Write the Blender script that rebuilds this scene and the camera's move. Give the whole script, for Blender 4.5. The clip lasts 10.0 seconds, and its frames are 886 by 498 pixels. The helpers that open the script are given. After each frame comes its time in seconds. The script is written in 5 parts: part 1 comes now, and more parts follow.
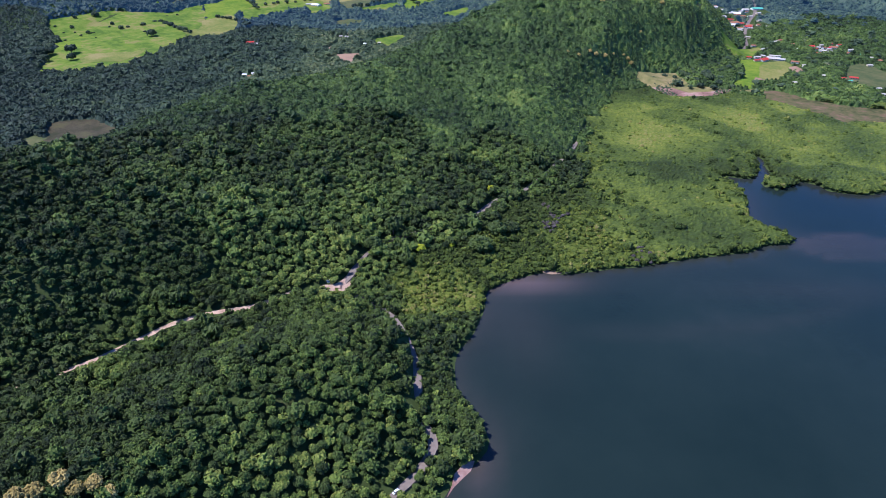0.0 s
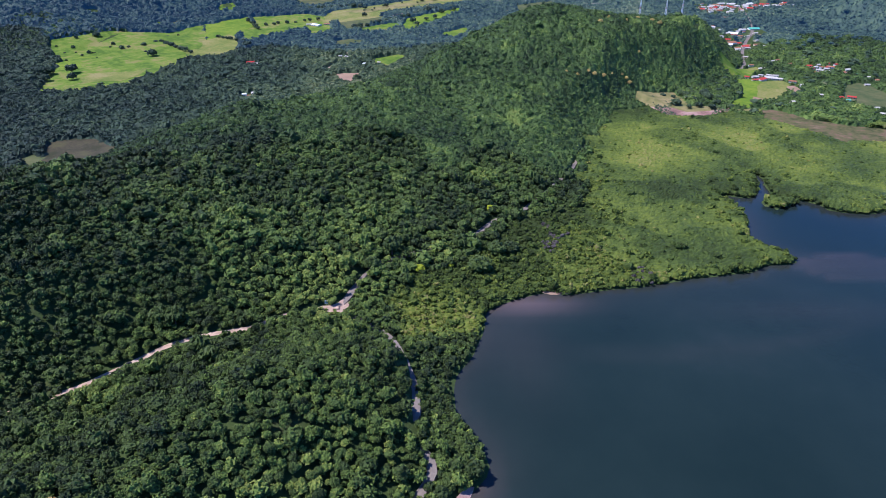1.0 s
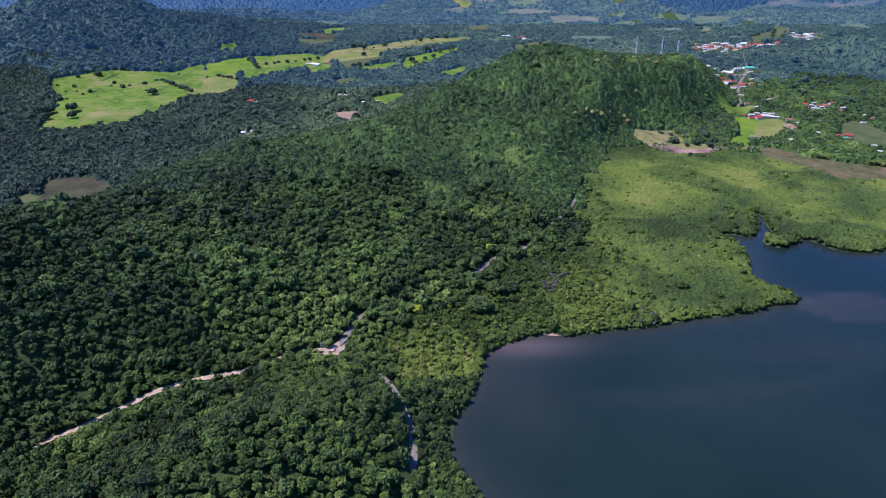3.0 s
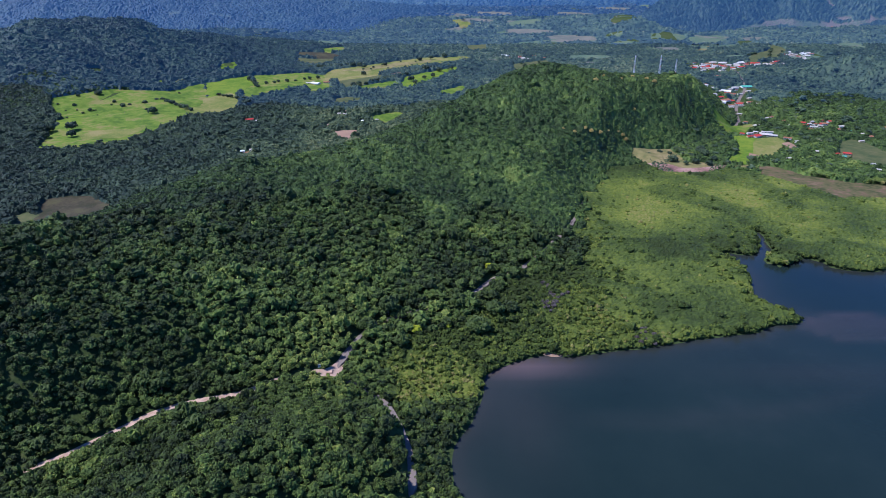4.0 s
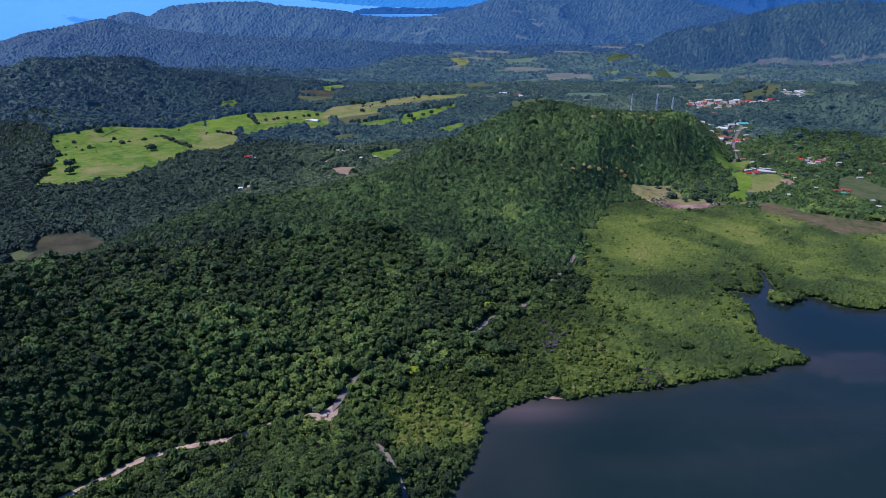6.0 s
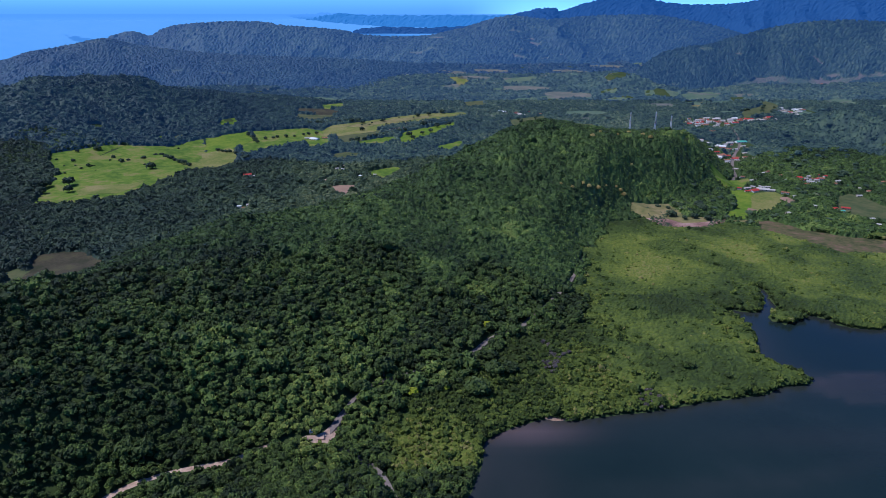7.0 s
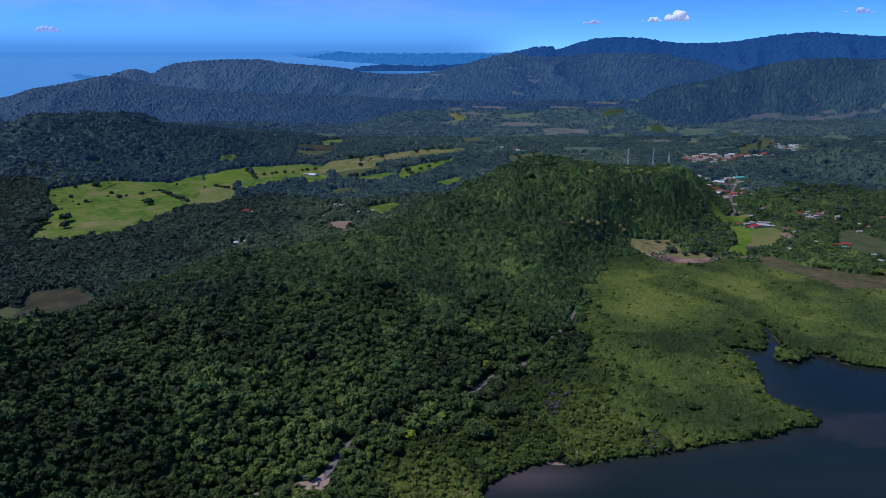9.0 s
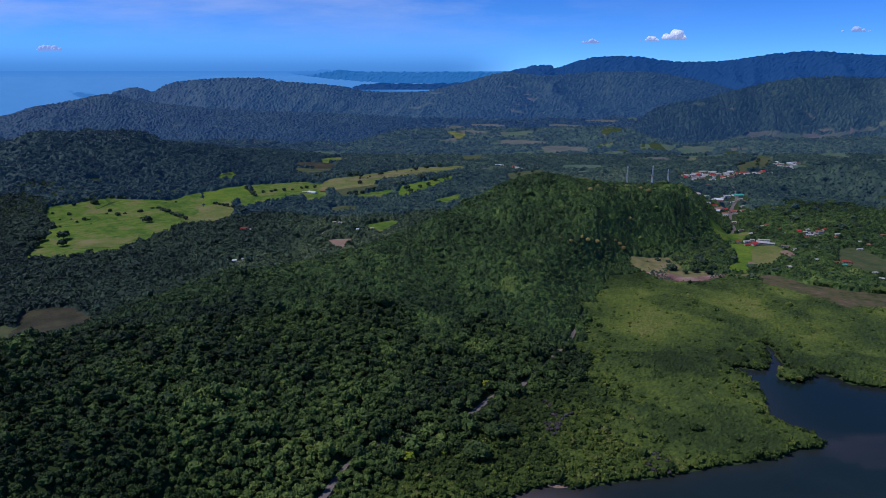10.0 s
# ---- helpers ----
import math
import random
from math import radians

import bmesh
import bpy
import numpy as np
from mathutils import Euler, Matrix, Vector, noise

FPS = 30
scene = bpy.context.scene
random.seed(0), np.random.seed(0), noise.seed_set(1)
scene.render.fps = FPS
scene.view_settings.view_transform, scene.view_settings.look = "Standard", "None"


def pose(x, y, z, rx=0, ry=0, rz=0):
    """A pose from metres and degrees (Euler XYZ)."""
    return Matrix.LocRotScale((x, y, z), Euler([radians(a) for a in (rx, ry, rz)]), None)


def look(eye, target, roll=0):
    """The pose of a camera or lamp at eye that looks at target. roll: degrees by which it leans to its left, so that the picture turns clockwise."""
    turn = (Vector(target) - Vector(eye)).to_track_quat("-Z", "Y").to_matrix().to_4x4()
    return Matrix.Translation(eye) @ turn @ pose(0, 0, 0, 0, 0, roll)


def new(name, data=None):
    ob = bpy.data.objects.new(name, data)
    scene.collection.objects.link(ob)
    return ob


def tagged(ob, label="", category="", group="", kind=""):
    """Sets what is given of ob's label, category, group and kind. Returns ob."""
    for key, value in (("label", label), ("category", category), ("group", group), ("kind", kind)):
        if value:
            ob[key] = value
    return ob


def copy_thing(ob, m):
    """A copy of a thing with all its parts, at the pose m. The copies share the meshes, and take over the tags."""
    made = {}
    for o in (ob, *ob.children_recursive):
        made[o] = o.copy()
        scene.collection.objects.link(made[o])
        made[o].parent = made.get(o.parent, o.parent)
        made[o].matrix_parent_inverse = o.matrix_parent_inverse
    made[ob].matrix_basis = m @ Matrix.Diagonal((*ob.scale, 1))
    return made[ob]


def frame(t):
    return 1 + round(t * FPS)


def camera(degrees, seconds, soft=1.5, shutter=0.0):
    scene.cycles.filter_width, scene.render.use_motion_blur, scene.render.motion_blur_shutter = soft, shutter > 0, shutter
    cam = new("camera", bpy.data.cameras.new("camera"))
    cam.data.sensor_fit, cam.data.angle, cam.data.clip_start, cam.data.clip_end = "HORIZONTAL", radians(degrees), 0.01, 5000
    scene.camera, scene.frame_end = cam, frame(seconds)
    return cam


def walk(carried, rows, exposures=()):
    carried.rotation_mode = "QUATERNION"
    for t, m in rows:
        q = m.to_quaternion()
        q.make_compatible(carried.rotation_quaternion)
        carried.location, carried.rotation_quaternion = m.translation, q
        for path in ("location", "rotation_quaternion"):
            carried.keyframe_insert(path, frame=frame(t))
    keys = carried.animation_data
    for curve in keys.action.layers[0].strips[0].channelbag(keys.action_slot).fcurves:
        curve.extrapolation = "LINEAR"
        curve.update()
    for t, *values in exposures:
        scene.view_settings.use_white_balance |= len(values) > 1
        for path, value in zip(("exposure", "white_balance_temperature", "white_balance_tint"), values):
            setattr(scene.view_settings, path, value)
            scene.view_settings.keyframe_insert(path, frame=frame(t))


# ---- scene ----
cam = camera(68.6, 10.0, soft=0.72)
# A level flight: straight ahead while the camera tilts up.
PATH = [(0.5 * i, 0.05 * i) for i in range(21)]
walk(cam, [(t, pose(2.3 * s, 46.3 * s, 300 - 1.0 * s, 90 - 30.7 + 15.55 * s - 0.21 * s * s, 0.0, 0.08 - 0.6 * s)) for t, s in PATH],
     exposures=[(0.0, 0.93, 5420, 19), (5.0, 0.52, 5270, 19), (7.5, -0.05, 5260, 17), (10.0, -0.52, 5270, 16)])

# ---- light ----
SUN_EL, SUN_AZ = 57.0, -93.0          # degrees; azimuth clockwise from +Y (ahead)
world = bpy.data.worlds.new("world")
scene.world = world
world.use_nodes = True
wn = world.node_tree
sky = wn.nodes.new("ShaderNodeTexSky")
sky.sky_type, sky.sun_disc = "NISHITA", False
sky.sun_elevation, sky.sun_rotation = radians(SUN_EL), radians(SUN_AZ % 360)
sky.altitude, sky.air_density, sky.dust_density, sky.ozone_density = 600, 0.42, 0.0, 5.0
tone = wn.nodes.new("ShaderNodeMix")
tone.data_type, tone.blend_type = "RGBA", "MULTIPLY"
tone.inputs["Factor"].default_value = 1.0
wn.links.new(sky.outputs["Color"], tone.inputs["A"])
tone.inputs["B"].default_value = (0.44, 0.7, 0.94, 1)
wn.links.new(tone.outputs["Result"], wn.nodes["Background"].inputs["Color"])
wn.nodes["Background"].inputs["Strength"].default_value = 0.19

sun = new("sun", bpy.data.lights.new("sun", "SUN"))
sun.data.energy, sun.data.angle, sun.data.color = 3.6, radians(0.5), (1.0, 0.95, 0.86)
sun_from = Vector((math.sin(radians(SUN_AZ)) * math.cos(radians(SUN_EL)), math.cos(radians(SUN_AZ)) * math.cos(radians(SUN_EL)), math.sin(radians(SUN_EL))))
sun.matrix_world = look(sun_from * 1000, (0, 0, 0))


# ---- materials ----
def mat_new(name):
    m = bpy.data.materials.new(name)
    m.use_nodes = True
    nt = m.node_tree
    return m, nt, nt.nodes["Principled BSDF"]


def noise_node(nt, scale, detail=4.0, rough=0.55, coord="Object"):
    tc = nt.nodes.new("ShaderNodeTexCoord")
    n = nt.nodes.new("ShaderNodeTexNoise")
    n.inputs["Scale"].default_value, n.inputs["Detail"].default_value, n.inputs["Roughness"].default_value = scale, detail, rough
    nt.links.new(tc.outputs[coord], n.inputs["Vector"])
    return n


def ramp_node(nt, stops, source):
    r = nt.nodes.new("ShaderNodeValToRGB")
    while len(r.color_ramp.elements) < len(stops):
        r.color_ramp.elements.new(0.5)
    for e, (p, c) in zip(r.color_ramp.elements, stops):
        e.position, e.color = p, (*c, 1)
    nt.links.new(source, r.inputs["Fac"])
    return r


def maths(nt, op, a, b):
    n = nt.nodes.new("ShaderNodeMath")
    n.operation = op
    for i, v in enumerate((a, b)):
        if isinstance(v, (int, float)):
            n.inputs[i].default_value = v
        else:
            nt.links.new(v, n.inputs[i])
    return n.outputs[0]


def bump_to(nt, bsdf, height, strength, distance):
    b = nt.nodes.new("ShaderNodeBump")
    b.inputs["Strength"].default_value, b.inputs["Distance"].default_value = strength, distance
    nt.links.new(height, b.inputs["Height"])
    nt.links.new(b.outputs["Normal"], bsdf.inputs["Normal"])


def mottled(name, stops, scale, rough=0.8, bump=0.3, bump_dist=0.1, fine=None, metal=0.0, spec=0.12):
    """A surface of blended patches with a finer grain over them."""
    m, nt, p = mat_new(name)
    big, small = noise_node(nt, scale, 5, 0.6), noise_node(nt, fine or scale * 9, 3, 0.6)
    v = maths(nt, "ADD", maths(nt, "MULTIPLY", big.outputs["Fac"], 0.68), maths(nt, "MULTIPLY", small.outputs["Fac"], 0.32))
    r = ramp_node(nt, stops, v)
    nt.links.new(r.outputs["Color"], p.inputs["Base Color"])
    p.inputs["Roughness"].default_value, p.inputs["Metallic"].default_value = rough, metal
    p.inputs["Specular IOR Level"].default_value = spec
    bump_to(nt, p, small.outputs["Fac"], bump, bump_dist)
    return m


def foliage(name, stops, attribute=True, grain=0.9, bump_dist=0.9, spec=0.2, air=None):
    """Leaves: a tint for each tree (an attribute, or the object's own random), broken up by leaf grain. air: haze
    before far woods, painted on the leaves as emission.
    """
    m, nt, p = mat_new(name)
    if attribute:
        a = nt.nodes.new("ShaderNodeAttribute")
        a.attribute_name = "tint"
        base = a.outputs["Fac"]
    else:
        a = nt.nodes.new("ShaderNodeObjectInfo")
        geo = nt.nodes.new("ShaderNodeNewGeometry")
        base = maths(nt, "ADD", maths(nt, "MULTIPLY", a.outputs["Random"], 0.42), maths(nt, "MULTIPLY", geo.outputs["Random Per Island"], 0.3))
    n = noise_node(nt, grain, 3, 0.65)
    leaf = noise_node(nt, grain * 3.1, 2, 0.6)
    v = maths(nt, "ADD", base, maths(nt, "MULTIPLY", maths(nt, "SUBTRACT", n.outputs["Fac"], 0.5), 0.55))
    v = maths(nt, "ADD", v, maths(nt, "MULTIPLY", maths(nt, "SUBTRACT", leaf.outputs["Fac"], 0.5), 0.3))
    r = ramp_node(nt, stops, v)
    nt.links.new(r.outputs["Color"], p.inputs["Base Color"])
    p.inputs["Roughness"].default_value, p.inputs["Specular IOR Level"].default_value = 0.62, spec
    h = maths(nt, "ADD", n.outputs["Fac"], maths(nt, "MULTIPLY", leaf.outputs["Fac"], 0.5))
    bump_to(nt, p, h, 0.9, bump_dist)
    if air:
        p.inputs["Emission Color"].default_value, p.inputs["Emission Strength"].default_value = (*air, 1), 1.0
    return m


FOREST = [(0.0, (0.018, 0.029, 0.009)), (0.3, (0.05, 0.072, 0.016)), (0.6, (0.09, 0.129, 0.026)), (0.85, (0.138, 0.19, 0.032)), (1.0, (0.23, 0.25, 0.05))]
# DRY and FARWOOD hold extra blue: haze over the plain put into leaf colour
DRY = [(0.0, (0.018, 0.03, 0.018)), (0.35, (0.036, 0.054, 0.027)), (0.65, (0.064, 0.088, 0.036)), (0.9, (0.11, 0.135, 0.046)), (1.0, (0.19, 0.19, 0.09))]
SWAMP = [(0.0, (0.032, 0.044, 0.012)), (0.3, (0.055, 0.078, 0.017)), (0.6, (0.098, 0.124, 0.022)), (0.88, (0.154, 0.175, 0.027)), (1.0, (0.22, 0.19, 0.06))]
FARWOOD = [(0.0, (0.018, 0.032, 0.02)), (0.35, (0.038, 0.06, 0.031)), (0.65, (0.068, 0.097, 0.042)), (0.9, (0.12, 0.148, 0.055)), (1.0, (0.2, 0.2, 0.095))]
HILL = [(0.0, (0.015, 0.027, 0.009)), (0.3, (0.04, 0.066, 0.016)), (0.6, (0.074, 0.115, 0.025)), (0.85, (0.12, 0.172, 0.031)), (1.0, (0.21, 0.235, 0.054))]
m_forest = foliage("forest_leaves", FOREST)
m_hill = foliage("hill_forest_leaves", HILL, grain=0.7, spec=0.2)
m_tree = foliage("tree_leaves", FOREST, attribute=False, grain=3.0, bump_dist=0.4)
m_plain = foliage("plain_leaves", FARWOOD, grain=0.5, spec=0.2)
# air from here on: haze over far woods, painted as bluish emission
m_farwood = foliage("far_plain_leaves_in_haze", FARWOOD, grain=0.3, spec=0.2, air=(0.002, 0.008, 0.023))
# FAR_HILL: blue cast of distant haze painted into the leaf colours
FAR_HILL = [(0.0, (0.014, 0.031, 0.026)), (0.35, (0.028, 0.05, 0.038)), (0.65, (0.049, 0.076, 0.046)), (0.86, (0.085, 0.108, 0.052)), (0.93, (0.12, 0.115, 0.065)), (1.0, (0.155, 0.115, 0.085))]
m_farwood2 = foliage("woods_in_haze_behind_the_plain", FARWOOD, grain=0.2, bump_dist=1.2, air=(0.008, 0.022, 0.056))
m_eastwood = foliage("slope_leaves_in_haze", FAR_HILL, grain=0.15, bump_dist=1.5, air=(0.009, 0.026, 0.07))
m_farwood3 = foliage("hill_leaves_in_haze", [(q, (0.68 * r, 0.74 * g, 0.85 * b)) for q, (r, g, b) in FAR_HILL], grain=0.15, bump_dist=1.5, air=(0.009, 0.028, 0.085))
m_lone = foliage("field_tree_leaves", DRY, attribute=False, grain=4.0, bump_dist=0.4)
m_swamp = foliage("mangrove_leaves", SWAMP, grain=1.2, bump_dist=0.5, spec=0.08)
m_bloom = foliage("blossom", [(0.0, (0.2, 0.15, 0.04)), (0.5, (0.42, 0.3, 0.09)), (1.0, (0.6, 0.46, 0.16))], attribute=False, grain=4.0, bump_dist=0.4)
m_broad = foliage("broad_leaves", [(0.0, (0.024, 0.036, 0.01)), (0.5, (0.05, 0.074, 0.015)), (1.0, (0.1, 0.13, 0.022))], attribute=False, grain=4.0, bump_dist=0.4)
m_yellow = foliage("yellow_leaves", [(0.0, (0.14, 0.17, 0.01)), (0.5, (0.26, 0.29, 0.012)), (1.0, (0.38, 0.36, 0.02))], attribute=False, grain=4.0, bump_dist=0.4)
m_bark = mottled("bark", [(0.3, (0.08, 0.06, 0.045)), (0.7, (0.2, 0.17, 0.14))], 1.5, 0.9)
m_ground = mottled("forest_floor", [(0.3, (0.03, 0.045, 0.012)), (0.55, (0.05, 0.07, 0.02)), (0.75, (0.085, 0.085, 0.035))], 0.02, 0.95, 0.6, 0.6, fine=0.5)
m_asphalt = mottled("asphalt", [(0.3, (0.15, 0.118, 0.098)), (0.7, (0.24, 0.19, 0.16))], 0.25, 0.85, 0.2, 0.02, fine=4.0)
m_dirt = mottled("dirt_road", [(0.38, (0.32, 0.2, 0.14)), (0.62, (0.56, 0.385, 0.28))], 0.2, 0.95, 0.3, 0.05, fine=2.0)
m_mud = mottled("mud", [(0.38, (0.13, 0.075, 0.06)), (0.5, (0.27, 0.145, 0.115)), (0.62, (0.38, 0.24, 0.2))], 0.03, 0.7, 0.3, 0.1, fine=0.3)
m_pasture = mottled("pasture", [(0.4, (0.07, 0.12, 0.013)), (0.49, (0.115, 0.17, 0.018)), (0.55, (0.145, 0.18, 0.026)), (0.61, (0.2, 0.18, 0.055))], 0.02, 0.9, 0.4, 0.2, fine=0.08)
m_lime = mottled("fresh_grass", [(0.4, (0.085, 0.15, 0.012)), (0.6, (0.16, 0.205, 0.02))], 0.03, 0.9, 0.4, 0.2, fine=0.12)
m_straw = mottled("dry_grass", [(0.33, (0.11, 0.115, 0.038)), (0.5, (0.2, 0.17, 0.065)), (0.66, (0.28, 0.21, 0.1))], 0.03, 0.95, 0.4, 0.2, fine=0.12)
m_crop = mottled("dull_crop", [(0.33, (0.05, 0.07, 0.025)), (0.5, (0.085, 0.095, 0.036)), (0.66, (0.12, 0.11, 0.05))], 0.03, 0.95, 0.4, 0.2, fine=0.12)
m_pale = mottled("worn_pasture", [(0.4, (0.11, 0.14, 0.026)), (0.5, (0.17, 0.175, 0.042)), (0.6, (0.24, 0.2, 0.075))], 0.02, 0.95, 0.4, 0.2, fine=0.3)
m_grey = mottled("ploughed_ground", [(0.4, (0.034, 0.036, 0.016)), (0.5, (0.058, 0.047, 0.028)), (0.6, (0.075, 0.068, 0.03))], 0.03, 0.95, 0.4, 0.2, fine=0.4)
m_marsh = mottled("marsh_grass", [(0.38, (0.055, 0.058, 0.022)), (0.5, (0.105, 0.095, 0.038)), (0.57, (0.14, 0.09, 0.055)), (0.64, (0.17, 0.125, 0.07))], 0.03, 0.95, 0.5, 0.3, fine=0.12)
m_soil = mottled("bare_soil", [(0.3, (0.2, 0.12, 0.08)), (0.7, (0.34, 0.22, 0.15))], 0.03, 0.95, 0.4, 0.1, fine=0.4)


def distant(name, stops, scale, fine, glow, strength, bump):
    """Far land and sea seen through the air: a backdrop with the air's faint glow painted on as emission."""
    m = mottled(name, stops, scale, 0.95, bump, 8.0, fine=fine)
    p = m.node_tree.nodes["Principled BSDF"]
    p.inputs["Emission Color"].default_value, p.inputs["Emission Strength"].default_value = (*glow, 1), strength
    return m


# Blue of these far forests and coasts is painted haze, in colour and emission.
m_far2 = foliage("haze_blue_forest", FAR_HILL, grain=0.1, bump_dist=2.0, air=(0.011, 0.038, 0.12))
m_far3 = distant("haze_bluer_forest", [(0.35, (0.012, 0.034, 0.07)), (0.65, (0.02, 0.045, 0.085))], 0.006, 0.04, (0.013, 0.06, 0.19), 0.8, 0.6)
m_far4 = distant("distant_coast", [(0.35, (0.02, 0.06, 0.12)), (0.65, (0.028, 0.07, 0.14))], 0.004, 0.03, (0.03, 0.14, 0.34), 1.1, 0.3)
# The far sea glows by itself, to blend into the sky at the horizon.
m_sea = distant("glowing_far_sea", [(0.35, (0.05, 0.12, 0.2)), (0.65, (0.07, 0.14, 0.23))], 0.002, 0.02, (0.09, 0.27, 0.58), 0.85, 0.1)
m_white = mottled("white_render", [(0.3, (0.62, 0.6, 0.56)), (0.7, (0.8, 0.79, 0.76))], 0.3, 0.8)
m_cream = mottled("cream_render", [(0.3, (0.5, 0.42, 0.3)), (0.7, (0.62, 0.54, 0.4))], 0.3, 0.8)
m_tin = mottled("tin_roof", [(0.3, (0.34, 0.3, 0.26)), (0.7, (0.58, 0.52, 0.46))], 0.4, 0.6, 0.2, 0.03)
m_redroof = mottled("red_roof", [(0.3, (0.34, 0.035, 0.03)), (0.7, (0.52, 0.07, 0.05))], 0.4, 0.6, 0.2, 0.03)
m_rust = mottled("rust_roof", [(0.3, (0.22, 0.09, 0.05)), (0.7, (0.38, 0.17, 0.1))], 0.5, 0.7, 0.2, 0.03)
m_greenroof = mottled("green_roof", [(0.3, (0.08, 0.32, 0.22)), (0.7, (0.14, 0.42, 0.3))], 0.4, 0.6, 0.2, 0.03)
m_door = mottled("door_wood", [(0.3, (0.1, 0.06, 0.03)), (0.7, (0.18, 0.11, 0.06))], 1.0, 0.6)
m_steel = mottled("galvanised_steel", [(0.3, (0.62, 0.61, 0.6)), (0.7, (0.78, 0.77, 0.75))], 0.5, 0.5, metal=0.1)
m_orange = mottled("warning_paint", [(0.3, (0.5, 0.12, 0.06)), (0.7, (0.6, 0.18, 0.08))], 0.5, 0.6)
m_carwhite = mottled("white_car_paint", [(0.3, (0.72, 0.72, 0.72)), (0.7, (0.82, 0.82, 0.82))], 0.5, 0.25, 0.0, 0.01, spec=0.5)
m_cardark = mottled("dark_car_paint", [(0.3, (0.02, 0.022, 0.025)), (0.7, (0.035, 0.036, 0.04))], 0.5, 0.25, 0.0, 0.01, spec=0.5)
m_tyre = mottled("tyre_rubber", [(0.3, (0.015, 0.015, 0.015)), (0.7, (0.03, 0.03, 0.03))], 3.0, 0.9)
m_glass = mottled("dark_glass", [(0.3, (0.015, 0.02, 0.025)), (0.7, (0.03, 0.035, 0.04))], 0.5, 0.08, 0.0, 0.01, spec=0.6)
m_board = mottled("sign_face", [(0.3, (0.55, 0.6, 0.62)), (0.7, (0.72, 0.75, 0.76))], 0.6, 0.5)
m_blue = mottled("sign_blue", [(0.3, (0.06, 0.2, 0.36)), (0.7, (0.1, 0.28, 0.45))], 0.6, 0.5)

# Bay water: dark, murky, with small ripples; silt clouds the shallows.
m_water, nt, p = mat_new("bay_water")
silt, fine = noise_node(nt, 0.006, 5, 0.6), noise_node(nt, 0.35, 4, 0.6)
r = ramp_node(nt, [(0.3, (0.009, 0.0175, 0.0145)), (0.55, (0.0135, 0.0235, 0.0195)), (0.75, (0.023, 0.031, 0.028))], silt.outputs["Fac"])
shoal = nt.nodes.new("ShaderNodeAttribute")
shoal.attribute_name = "shoal"
mix = nt.nodes.new("ShaderNodeMix")
mix.data_type = "RGBA"
nt.links.new(shoal.outputs["Fac"], mix.inputs["Factor"])
nt.links.new(r.outputs["Color"], mix.inputs["A"])
mix.inputs["B"].default_value = (0.15, 0.1, 0.095, 1)
nt.links.new(mix.outputs["Result"], p.inputs["Base Color"])
p.inputs["Roughness"].default_value, p.inputs["IOR"].default_value = 0.22, 1.33
bump_to(nt, p, fine.outputs["Fac"], 0.25, 0.25)


# ---- plan: coast, hills, plain ----
def smooth(e0, e1, v):
    s = np.clip((v - e0) / (e1 - e0), 0, 1)
    return s * s * (3 - 2 * s)


def value_noise(x, y, cell, seed):
    """Smooth noise from 0 to 1 with that cell size in metres."""
    g = np.random.RandomState(seed).rand(128, 128)
    u, v = np.asarray(x) / cell, np.asarray(y) / cell
    i, j = np.floor(u).astype(int), np.floor(v).astype(int)
    a, b = u - i, v - j
    a, b = a * a * (3 - 2 * a), b * b * (3 - 2 * b)
    q = lambda m, n: g[m % 128, n % 128]
    return (q(i, j) * (1 - a) + q(i + 1, j) * a) * (1 - b) + (q(i, j + 1) * (1 - a) + q(i + 1, j + 1) * a) * b


def fbm(x, y, cell, seed):
    return (value_noise(x, y, cell, seed) + 0.5 * value_noise(x, y, cell / 2.1, seed + 1) + 0.25 * value_noise(x, y, cell / 4.3, seed + 2)) / 1.75


def inside(poly, x, y):
    x, y = np.asarray(x, float), np.asarray(y, float)
    r = np.zeros(x.shape, bool)
    px, py = [q[0] for q in poly], [q[1] for q in poly]
    m = (x >= min(px)) & (x <= max(px)) & (y >= min(py)) & (y <= max(py))
    xs, ys = x[m], y[m]
    c = np.zeros(xs.shape, bool)
    for (x0, y0), (x1, y1) in zip(poly, poly[1:] + poly[:1]):
        if y0 != y1:
            c ^= ((y0 > ys) != (y1 > ys)) & (xs < (x1 - x0) * (ys - y0) / (y1 - y0) + x0)
    r[m] = c
    return r


def line_dist(line, x, y, close=False):
    """Distance to a polyline, how far along it (in vertices) the nearest point lies, and on which side."""
    best, along, side = np.full(np.shape(x), 1e9), np.zeros(np.shape(x)), np.zeros(np.shape(x))
    pts = line + line[:1] if close else line
    for k, (a, b) in enumerate(zip(pts, pts[1:])):
        dx, dy = b[0] - a[0], b[1] - a[1]
        f = np.clip(((x - a[0]) * dx + (y - a[1]) * dy) / (dx * dx + dy * dy + 1e-9), 0, 1)
        d = np.hypot(x - a[0] - f * dx, y - a[1] - f * dy)
        m = d < best
        best, along = np.where(m, d, best), np.where(m, k + f, along)
        side = np.where(m, np.sign(dx * (y - a[1]) - dy * (x - a[0])), side)
    return best, along, side


